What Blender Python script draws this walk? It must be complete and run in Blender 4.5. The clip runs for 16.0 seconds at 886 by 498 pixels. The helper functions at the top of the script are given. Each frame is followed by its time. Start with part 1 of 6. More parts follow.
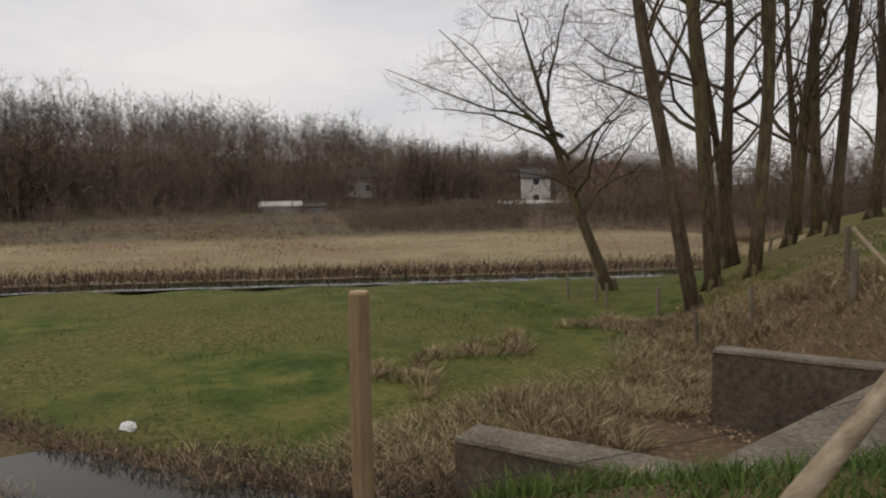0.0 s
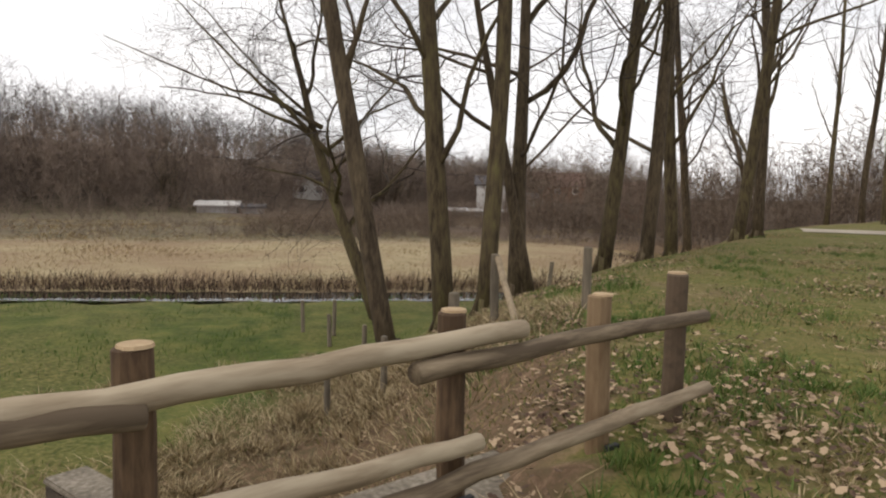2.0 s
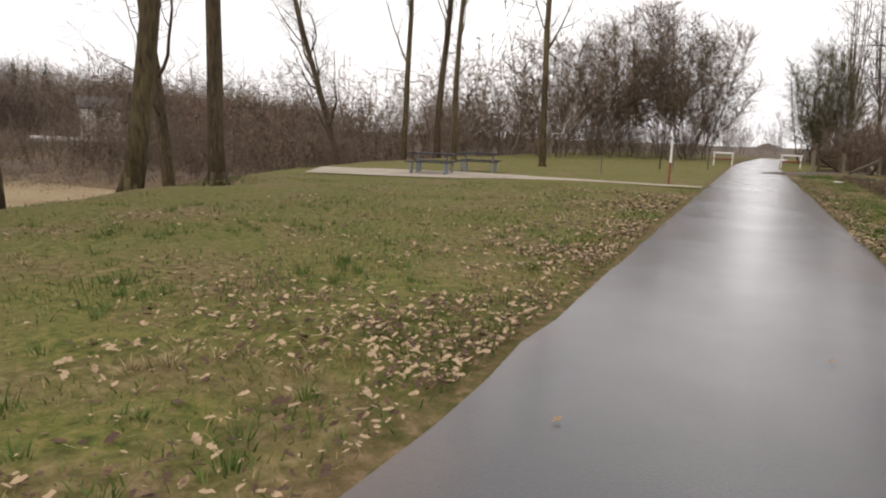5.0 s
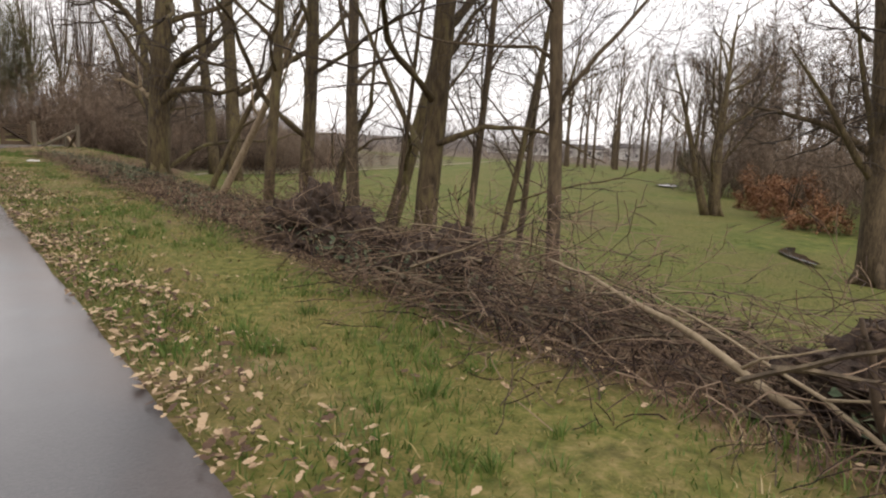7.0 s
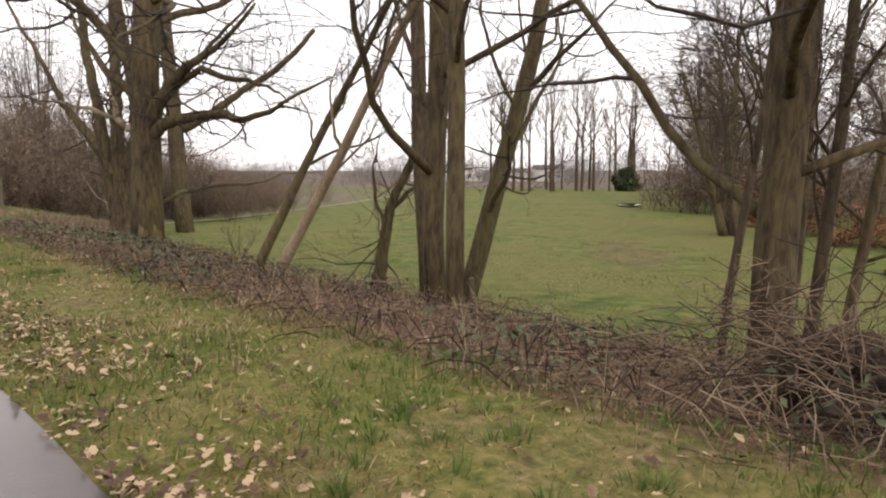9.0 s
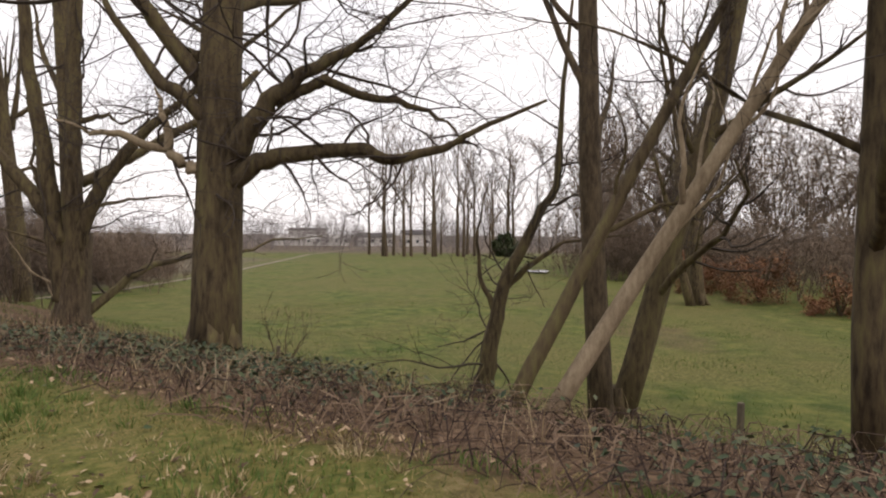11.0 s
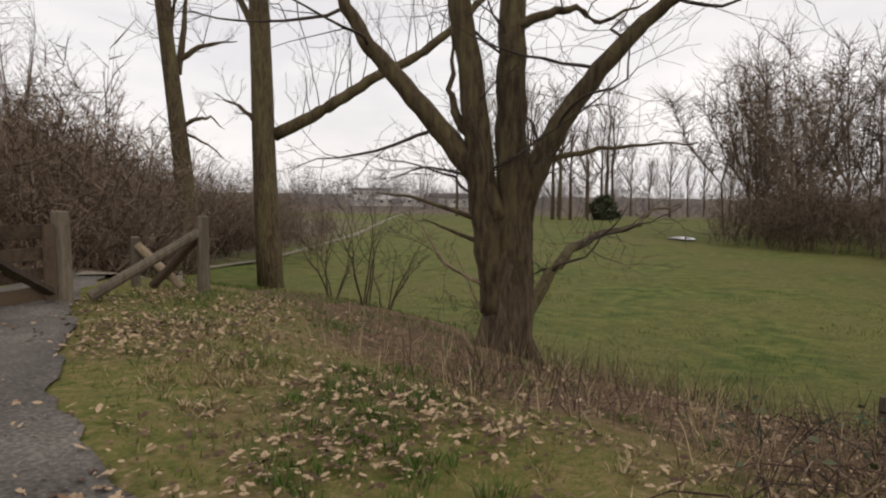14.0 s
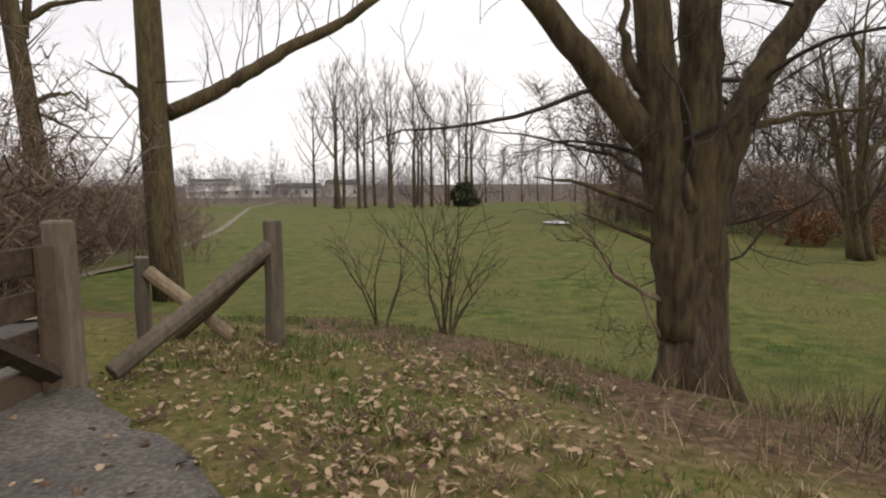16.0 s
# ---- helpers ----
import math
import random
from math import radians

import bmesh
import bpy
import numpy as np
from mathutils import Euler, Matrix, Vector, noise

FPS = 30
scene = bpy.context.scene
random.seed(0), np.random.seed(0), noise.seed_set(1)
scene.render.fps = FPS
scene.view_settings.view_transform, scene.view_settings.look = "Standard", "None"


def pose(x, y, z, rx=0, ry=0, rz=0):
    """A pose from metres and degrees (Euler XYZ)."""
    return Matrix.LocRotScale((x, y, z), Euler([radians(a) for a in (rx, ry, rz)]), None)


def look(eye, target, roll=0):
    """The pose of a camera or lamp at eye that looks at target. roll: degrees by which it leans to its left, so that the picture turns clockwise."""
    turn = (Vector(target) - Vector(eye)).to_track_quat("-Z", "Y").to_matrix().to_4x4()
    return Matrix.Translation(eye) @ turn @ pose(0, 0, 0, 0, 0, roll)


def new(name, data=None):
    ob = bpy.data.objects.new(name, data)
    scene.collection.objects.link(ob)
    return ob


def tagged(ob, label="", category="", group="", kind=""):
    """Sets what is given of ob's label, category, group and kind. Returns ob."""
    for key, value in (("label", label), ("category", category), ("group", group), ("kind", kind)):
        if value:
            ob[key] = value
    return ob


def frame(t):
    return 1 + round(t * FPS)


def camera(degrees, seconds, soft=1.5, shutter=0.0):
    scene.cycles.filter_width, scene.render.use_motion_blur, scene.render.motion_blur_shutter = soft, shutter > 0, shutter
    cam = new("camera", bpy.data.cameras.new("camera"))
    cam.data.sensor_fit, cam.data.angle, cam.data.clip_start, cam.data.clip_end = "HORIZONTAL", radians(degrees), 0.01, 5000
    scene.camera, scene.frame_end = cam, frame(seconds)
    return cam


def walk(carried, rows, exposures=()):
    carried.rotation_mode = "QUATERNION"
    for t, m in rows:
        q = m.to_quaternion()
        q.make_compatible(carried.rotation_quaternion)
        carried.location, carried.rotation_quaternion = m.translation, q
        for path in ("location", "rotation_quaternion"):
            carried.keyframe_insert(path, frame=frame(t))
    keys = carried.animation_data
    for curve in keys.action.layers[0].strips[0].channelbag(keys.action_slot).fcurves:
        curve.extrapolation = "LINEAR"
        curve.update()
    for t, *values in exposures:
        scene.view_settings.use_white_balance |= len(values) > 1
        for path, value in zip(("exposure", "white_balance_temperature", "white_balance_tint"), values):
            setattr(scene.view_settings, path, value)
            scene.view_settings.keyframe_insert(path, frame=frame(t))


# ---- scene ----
cam = camera(67.3, 16.0, soft=2.1)
PATH = [
    (0.0, -0.962, -15.035, 0.958, 84.87, 0.90, 51.95),
    (0.5, -0.791, -13.651, 0.938, 85.64, -0.64, 49.27),
    (1.0, -0.579, -12.287, 0.931, 85.33, 0.70, 48.55),
    (1.5, -0.458, -10.864, 0.906, 83.27, -0.82, 51.80),
    (2.0, -0.352, -9.429, 0.906, 85.36, -0.98, 51.11),
    (2.5, -0.307, -7.991, 0.939, 84.77, -1.49, 52.16),
    (3.0, -0.297, -6.561, 0.924, 83.28, -0.55, 52.58),
    (5.5, 0.090, 0.591, 0.930, 80.60, -1.00, 6.10),
    (6.0, 0.253, 2.022, 0.914, 81.30, 1.00, -16.10),
    (6.5, 0.355, 3.463, 0.930, 82.80, -0.70, -29.40),
    (7.0, 0.459, 4.896, 0.938, 80.60, -3.10, -37.40),
    (7.5, 0.543, 6.341, 0.889, 78.10, 0.70, -39.00),
    (8.0, 0.575, 7.721, 0.914, 82.60, -0.10, -38.50),
    (10.5, 0.215, 14.924, 0.833, 83.66, 0.52, -57.05),
    (11.0, 0.303, 16.323, 0.915, 88.82, -0.44, -58.10),
    (11.5, 0.350, 17.666, 0.949, 89.26, -2.63, -59.57),
    (12.0, 0.359, 18.969, 0.947, 86.22, -0.35, -58.20),
    (12.5, 0.380, 20.279, 0.969, 87.52, -0.98, -55.16),
    (13.0, 0.408, 21.487, 0.966, 87.23, -1.36, -54.84),
    (13.5, 0.453, 22.691, 0.962, 86.62, -1.14, -58.16),
    (14.0, 0.455, 23.757, 0.973, 85.37, -0.80, -53.87),
    (14.5, 0.489, 24.752, 0.982, 85.49, -0.08, -53.51),
    (15.0, 0.603, 25.649, 0.961, 83.97, 1.55, -56.61),
    (15.5, 0.802, 26.402, 0.960, 84.43, 1.01, -64.09),
    (16.0, 1.022, 27.031, 0.944, 84.45, 0.31, -67.35),
]
EXPOSURES = [(t, e, 6720 if t < 4 else 6860, 12.5 if t < 4 else 17.0 if 9 < t < 12.8 else 14.5) for t, e in ((0.0, -0.25), (0.5, -0.12), (1.5, 0.1), (2.0, 0.33), (2.5, 0.5), (3.2, 0.58), (5.3, 0.4), (6.0, 0.24), (6.5, 0.36), (7.0, 0.68), (8.0, 1.2), (10.4, 0.36), (11.0, 0.47), (12.0, 0.1), (12.5, 0.2), (13.5, 0.06), (14.5, 0.13), (16.0, 0.28))]
walk(cam, [(t, pose(*p)) for t, *p in PATH], EXPOSURES)

# ---- world and light: a bright overcast day ----
SUN_ELEV, SUN_TURN = radians(38), radians(200)
world = bpy.data.worlds.new("world")
scene.world = world
world.use_nodes = True
wn, wl = world.node_tree.nodes, world.node_tree.links
bg = wn["Background"]
sky = wn.new("ShaderNodeTexSky")
sky.sky_type, sky.sun_disc, sky.sun_elevation, sky.sun_rotation = "NISHITA", False, SUN_ELEV, SUN_TURN
sky.air_density, sky.dust_density = 1.0, 4.0
sky_dim = wn.new("ShaderNodeMix")
sky_dim.data_type, sky_dim.blend_type = "RGBA", "MULTIPLY"
sky_dim.inputs[0].default_value = 1.0
wl.new(sky.outputs[0], sky_dim.inputs[6])
sky_dim.inputs[7].default_value = (0.10, 0.10, 0.10, 1)
coord = wn.new("ShaderNodeTexCoord")
stretch = wn.new("ShaderNodeMapping")
stretch.inputs["Scale"].default_value = (1.0, 1.0, 3.2)
wl.new(coord.outputs["Generated"], stretch.inputs[0])
cloud = wn.new("ShaderNodeTexNoise")
cloud.inputs["Scale"].default_value, cloud.inputs["Detail"].default_value, cloud.inputs["Roughness"].default_value = 2.2, 7.0, 0.55
wl.new(stretch.outputs[0], cloud.inputs["Vector"])
cloud_ramp = wn.new("ShaderNodeValToRGB")
cloud_ramp.color_ramp.elements[0].position, cloud_ramp.color_ramp.elements[1].position = 0.34, 0.60
cloud_ramp.color_ramp.elements[0].color, cloud_ramp.color_ramp.elements[1].color = (0.82, 0.84, 0.87, 1), (1.04, 1.04, 1.04, 1)
wl.new(cloud.outputs[0], cloud_ramp.inputs[0])
cover = wn.new("ShaderNodeMix")
cover.data_type = "RGBA"
cover.inputs[0].default_value = 0.88
wl.new(sky_dim.outputs[2], cover.inputs[6])
wl.new(cloud_ramp.outputs[0], cover.inputs[7])
wl.new(cover.outputs[2], bg.inputs[0])
bg.inputs[1].default_value = 1.0
sun = new("sun", bpy.data.lights.new("sun", "SUN"))
sun.data.energy, sun.data.angle, sun.data.color = 0.5, radians(25), (1.0, 0.97, 0.92)
sun.matrix_world = look((0, 0, 40), (math.sin(SUN_TURN) * -30, math.cos(SUN_TURN) * -30, 40 - 30 * math.tan(SUN_ELEV)))


# ---- materials ----
def material(name, colors, scale=4.0, fine=60.0, rough=0.9, bump=0.4, bump_size=0.01, metal=0.0, spread=(0.35, 0.65), per_object=0.0, island=0.0, stretched=(1, 1, 1), spec=0.3):
    """Two or three colours mixed by a broad and a fine noise, with a fine relief."""
    m = bpy.data.materials.new(name)
    m.use_nodes = True
    n, l = m.node_tree.nodes, m.node_tree.links
    bsdf = n["Principled BSDF"]
    tc = n.new("ShaderNodeTexCoord")
    mp = n.new("ShaderNodeMapping")
    mp.inputs["Scale"].default_value = stretched
    l.new(tc.outputs["Object"], mp.inputs[0])
    big, small = n.new("ShaderNodeTexNoise"), n.new("ShaderNodeTexNoise")
    for k, sc, det in ((big, scale, 5.0), (small, fine, 4.0)):
        k.inputs["Scale"].default_value, k.inputs["Detail"].default_value, k.inputs["Roughness"].default_value = sc, det, 0.65
        l.new(mp.outputs[0], k.inputs["Vector"])
    mean = n.new("ShaderNodeMath")
    mean.operation = "MULTIPLY_ADD"
    l.new(small.outputs[0], mean.inputs[0])
    mean.inputs[1].default_value = 0.55
    half = n.new("ShaderNodeMath")
    half.operation = "MULTIPLY"
    half.inputs[1].default_value = 0.45
    l.new(big.outputs[0], half.inputs[0])
    l.new(half.outputs[0], mean.inputs[2])
    last = mean
    if per_object or island:
        src = n.new("ShaderNodeNewGeometry") if island else n.new("ShaderNodeObjectInfo")
        add = n.new("ShaderNodeMath")
        add.operation = "MULTIPLY_ADD"
        l.new(src.outputs["Random Per Island" if island else "Random"], add.inputs[0])
        add.inputs[1].default_value = island or per_object
        shift = n.new("ShaderNodeMath")
        shift.operation = "SUBTRACT"
        shift.inputs[1].default_value = (island or per_object) / 2
        l.new(mean.outputs[0], shift.inputs[0])
        l.new(shift.outputs[0], add.inputs[2])
        last = add
    ramp = n.new("ShaderNodeValToRGB")
    els = ramp.color_ramp.elements
    els[0].position, els[1].position = spread
    els[0].color, els[1].color = (*colors[0], 1), (*colors[-1], 1)
    if len(colors) == 3:
        e = els.new((spread[0] + spread[1]) / 2)
        e.color = (*colors[1], 1)
    l.new(last.outputs[0], ramp.inputs[0])
    l.new(ramp.outputs[0], bsdf.inputs["Base Color"])
    bsdf.inputs["Roughness"].default_value, bsdf.inputs["Metallic"].default_value = rough, metal
    bsdf.inputs["Specular IOR Level"].default_value = spec
    if bump:
        b = n.new("ShaderNodeBump")
        b.inputs["Strength"].default_value, b.inputs["Distance"].default_value = bump, bump_size
        l.new(mean.outputs[0], b.inputs["Height"])
        l.new(b.outputs[0], bsdf.inputs["Normal"])
    return m


BARK = material("bark", [(0.026, 0.019, 0.012), (0.082, 0.060, 0.037), (0.14, 0.108, 0.066)], 3, 22, 0.95, 0.9, 0.03, stretched=(1, 1, 0.25))
BARK_MOSS = material("mossy_bark", [(0.028, 0.020, 0.012), (0.09, 0.067, 0.037), (0.135, 0.118, 0.05)], 2.2, 18, 0.95, 0.9, 0.03, stretched=(1, 1, 0.25))
BARK_PALE = material("bare_limb_wood", [(0.16, 0.12, 0.075), (0.34, 0.27, 0.18)], 4, 30, 0.85, 0.5, 0.01, stretched=(1, 1, 0.4))
TWIG = material("twig", [(0.03, 0.024, 0.02), (0.085, 0.066, 0.052)], 3, 30, 0.95, 0.0)
TWIG_FAR = material("far_twig", [(0.08, 0.058, 0.042), (0.15, 0.11, 0.079), (0.225, 0.17, 0.125)], 0.12, 2, 0.95, 0.0, island=0.5)
# brown twigs lightened in colour to stand in for valley haze
TWIG_HILL = material("hazed_hillside_twig", [(0.10, 0.074, 0.059), (0.185, 0.14, 0.11), (0.29, 0.225, 0.175)], 0.2, 0.5, 0.95, 0.0, island=0.12, spread=(0.38, 0.62))
# aerial haze is mixed into this colour: paler and greyer than near twigs
TWIG_HAZE = material("haze_tinted_twig", [(0.16, 0.145, 0.14), (0.26, 0.235, 0.225)], 0.05, 0.4, 0.95, 0.0, island=0.35)
TWIG_OLIVE = material("budding_twig", [(0.06, 0.055, 0.025), (0.13, 0.12, 0.06)], 1, 12, 0.95, 0.0, island=0.4)
CONIFER = material("conifer_needles", [(0.02, 0.03, 0.018), (0.06, 0.078, 0.045)], 1, 12, 0.95, 0.0, island=0.5)
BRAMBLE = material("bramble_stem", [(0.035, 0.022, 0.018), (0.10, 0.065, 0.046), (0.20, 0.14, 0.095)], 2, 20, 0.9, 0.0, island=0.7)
BRUSH = material("cut_branch", [(0.03, 0.022, 0.016), (0.085, 0.064, 0.044), (0.2, 0.155, 0.10)], 2, 20, 0.9, 0.3, island=0.6)
# upright culvert faces, darker brown than the tops
CONCRETE_DARK = material("dark_brown_concrete", [(0.04, 0.03, 0.022), (0.088, 0.069, 0.05), (0.15, 0.12, 0.088)], 1.5, 18, 0.85, 0.5, 0.01)
SOIL = material("root_soil", [(0.018, 0.013, 0.01), (0.05, 0.034, 0.025), (0.11, 0.075, 0.05)], 5, 30, 0.95, 1.0, 0.04)
IVY = material("bramble_leaf", [(0.02, 0.035, 0.014), (0.05, 0.075, 0.03), (0.09, 0.10, 0.05)], 2, 20, 0.6, 0.0, island=0.6)
BEECH = material("beech_leaf", [(0.13, 0.055, 0.025), (0.20, 0.095, 0.045), (0.29, 0.15, 0.075)], 2, 20, 0.8, 0.0, island=0.6)
BLADE = material("grass_blade", [(0.075, 0.092, 0.02), (0.165, 0.15, 0.043), (0.30, 0.235, 0.10)], 1.1, 9, 0.75, 0.0, island=0.5)
BLADE_GREEN = material("fresh_grass_blade", [(0.05, 0.096, 0.016), (0.115, 0.165, 0.036)], 1.1, 9, 0.7, 0.0, island=0.5)
STRAW = material("dry_grass_blade", [(0.14, 0.10, 0.05), (0.30, 0.225, 0.12), (0.46, 0.37, 0.22)], 0.7, 9, 0.85, 0.0, island=0.6)
REED = material("dry_reed", [(0.17, 0.108, 0.056), (0.31, 0.225, 0.115), (0.42, 0.33, 0.185)], 0.3, 2, 0.85, 0.0, island=0.4)
LEAF = material("dead_leaf", [(0.075, 0.042, 0.025), (0.185, 0.118, 0.066), (0.40, 0.29, 0.18)], 3, 40, 0.7, 0.0, island=0.9)
LOG = material("peeled_log", [(0.10, 0.072, 0.045), (0.26, 0.20, 0.13), (0.40, 0.33, 0.23)], 3, 25, 0.85, 0.5, 0.008, stretched=(1, 0.12, 1), per_object=0.25)
POST = material("treated_post", [(0.07, 0.043, 0.024), (0.16, 0.103, 0.057), (0.23, 0.158, 0.09)], 3, 28, 0.85, 0.4, 0.006, stretched=(1, 1, 0.2), per_object=0.3)
POST_GREY = material("weathered_post", [(0.09, 0.075, 0.055), (0.20, 0.165, 0.12)], 3, 28, 0.9, 0.5, 0.008, stretched=(1, 1, 0.2), per_object=0.3)
POST_DARK = material("dark_wet_wood", [(0.035, 0.024, 0.015), (0.105, 0.073, 0.047)], 3, 28, 0.8, 0.5, 0.006, per_object=0.3)
END_WOOD = material("sawn_end", [(0.32, 0.22, 0.12), (0.48, 0.36, 0.22)], 12, 60, 0.85, 0.2)
CONCRETE = material("mossy_concrete", [(0.07, 0.057, 0.042), (0.16, 0.135, 0.10), (0.29, 0.25, 0.195)], 1.8, 30, 0.9, 0.5, 0.01)
STEEL = material("black_bracket", [(0.012, 0.012, 0.013), (0.03, 0.03, 0.032)], 6, 60, 0.55, 0.2, 0.003)
GRAVEL = material("grey_gravel", [(0.06, 0.055, 0.05), (0.12, 0.108, 0.096), (0.24, 0.215, 0.185)], 1.2, 45, 0.95, 0.9, 0.02, spec=0.1)
SAND = material("pale_gravel", [(0.24, 0.20, 0.15), (0.36, 0.31, 0.24), (0.45, 0.40, 0.32)], 0.8, 35, 0.9, 0.6, 0.015)
TRACK = material("worn_track", [(0.13, 0.11, 0.075), (0.20, 0.175, 0.125), (0.30, 0.265, 0.2)], 0.8, 20, 0.95, 0.6, 0.015)
BENCH_GREY = material("grey_bench_steel", [(0.16, 0.18, 0.20), (0.26, 0.28, 0.31)], 4, 40, 0.6, 0.1)
BENCH_SLAT = material("dark_bench_slat", [(0.018, 0.02, 0.028), (0.05, 0.055, 0.07)], 4, 40, 0.6, 0.1)
WHITE = material("white_paint", [(0.62, 0.61, 0.58), (0.8, 0.79, 0.77)], 3, 30, 0.6, 0.1)
RED = material("red_brown_paint", [(0.16, 0.045, 0.03), (0.26, 0.08, 0.05)], 3, 30, 0.7, 0.1)
HOUSE_WALL = material("house_render", [(0.45, 0.43, 0.40), (0.62, 0.60, 0.57)], 0.5, 4, 0.9, 0.1)
HOUSE_BRICK = material("house_brick", [(0.20, 0.09, 0.06), (0.30, 0.15, 0.10)], 0.5, 8, 0.9, 0.1)
ROOF = material("dark_roof", [(0.05, 0.045, 0.045), (0.10, 0.09, 0.09)], 0.8, 8, 0.9, 0.2)
ROOF_RED = material("tiled_roof", [(0.085, 0.05, 0.04), (0.15, 0.09, 0.07)], 0.8, 8, 0.9, 0.2)
SHED_WOOD = material("grey_boards", [(0.22, 0.20, 0.19), (0.40, 0.37, 0.35)], 0.5, 8, 0.9, 0.2)
PANE = material("window_pane", [(0.02, 0.023, 0.03), (0.05, 0.055, 0.065)], 1, 8, 0.1, 0.0, spec=0.6)


def asphalt_material():
    m = material("wet_asphalt", [(0.022, 0.021, 0.024), (0.038, 0.036, 0.040), (0.062, 0.058, 0.060)], 0.9, 90, 0.4, 0.5, 0.005, spec=0.45)
    n, l = m.node_tree.nodes, m.node_tree.links
    bsdf = n["Principled BSDF"]
    wet = n.new("ShaderNodeTexNoise")
    wet.inputs["Scale"].default_value, wet.inputs["Detail"].default_value = 0.55, 4.0
    tc = n.new("ShaderNodeTexCoord")
    l.new(tc.outputs["Object"], wet.inputs["Vector"])
    sep = n.new("ShaderNodeSeparateXYZ")
    l.new(tc.outputs["Object"], sep.inputs[0])
    edge = n.new("ShaderNodeMath")
    edge.operation = "ABSOLUTE"
    l.new(sep.outputs[0], edge.inputs[0])
    total = n.new("ShaderNodeMath")
    total.operation = "MULTIPLY_ADD"
    l.new(edge.outputs[0], total.inputs[0])
    total.inputs[1].default_value = 0.36
    l.new(wet.outputs[0], total.inputs[2])
    rr = n.new("ShaderNodeMapRange")
    rr.inputs[1].default_value, rr.inputs[2].default_value, rr.inputs[3].default_value, rr.inputs[4].default_value = 0.36, 0.9, 0.26, 0.54
    l.new(total.outputs[0], rr.inputs[0])
    l.new(rr.outputs[0], bsdf.inputs["Roughness"])
    bsdf.inputs["Coat Weight"].default_value, bsdf.inputs["Coat Roughness"].default_value, bsdf.inputs["Coat IOR"].default_value = 0.95, 0.19, 1.33
    dirt = n.new("ShaderNodeMapRange")
    dirt.inputs[1].default_value, dirt.inputs[2].default_value, dirt.inputs[3].default_value, dirt.inputs[4].default_value = 0.72, 0.90, 0.0, 0.75
    l.new(total.outputs[0], dirt.inputs[0])
    soil = n.new("ShaderNodeMix")
    soil.data_type = "RGBA"
    l.new(dirt.outputs[0], soil.inputs[0])
    l.new(bsdf.inputs["Base Color"].links[0].from_socket, soil.inputs[6])
    soil.inputs[7].default_value = (0.085, 0.055, 0.042, 1)
    l.new(soil.outputs[2], bsdf.inputs["Base Color"])
    return m


ASPHALT = asphalt_material()


def water_material():
    m = bpy.data.materials.new("still_water")
    m.use_nodes = True
    n, l = m.node_tree.nodes, m.node_tree.links
    bsdf = n["Principled BSDF"]
    bsdf.inputs["Base Color"].default_value = (0.03, 0.03, 0.022, 1)
    bsdf.inputs["Roughness"].default_value = 0.06
    bsdf.inputs["IOR"].default_value = 1.33
    w = n.new("ShaderNodeTexNoise")
    w.inputs["Scale"].default_value = 3.0
    b = n.new("ShaderNodeBump")
    b.inputs["Strength"].default_value, b.inputs["Distance"].default_value = 0.06, 0.02
    l.new(w.outputs[0], b.inputs["Height"])
    l.new(b.outputs[0], bsdf.inputs["Normal"])
    return m


WATER = water_material()


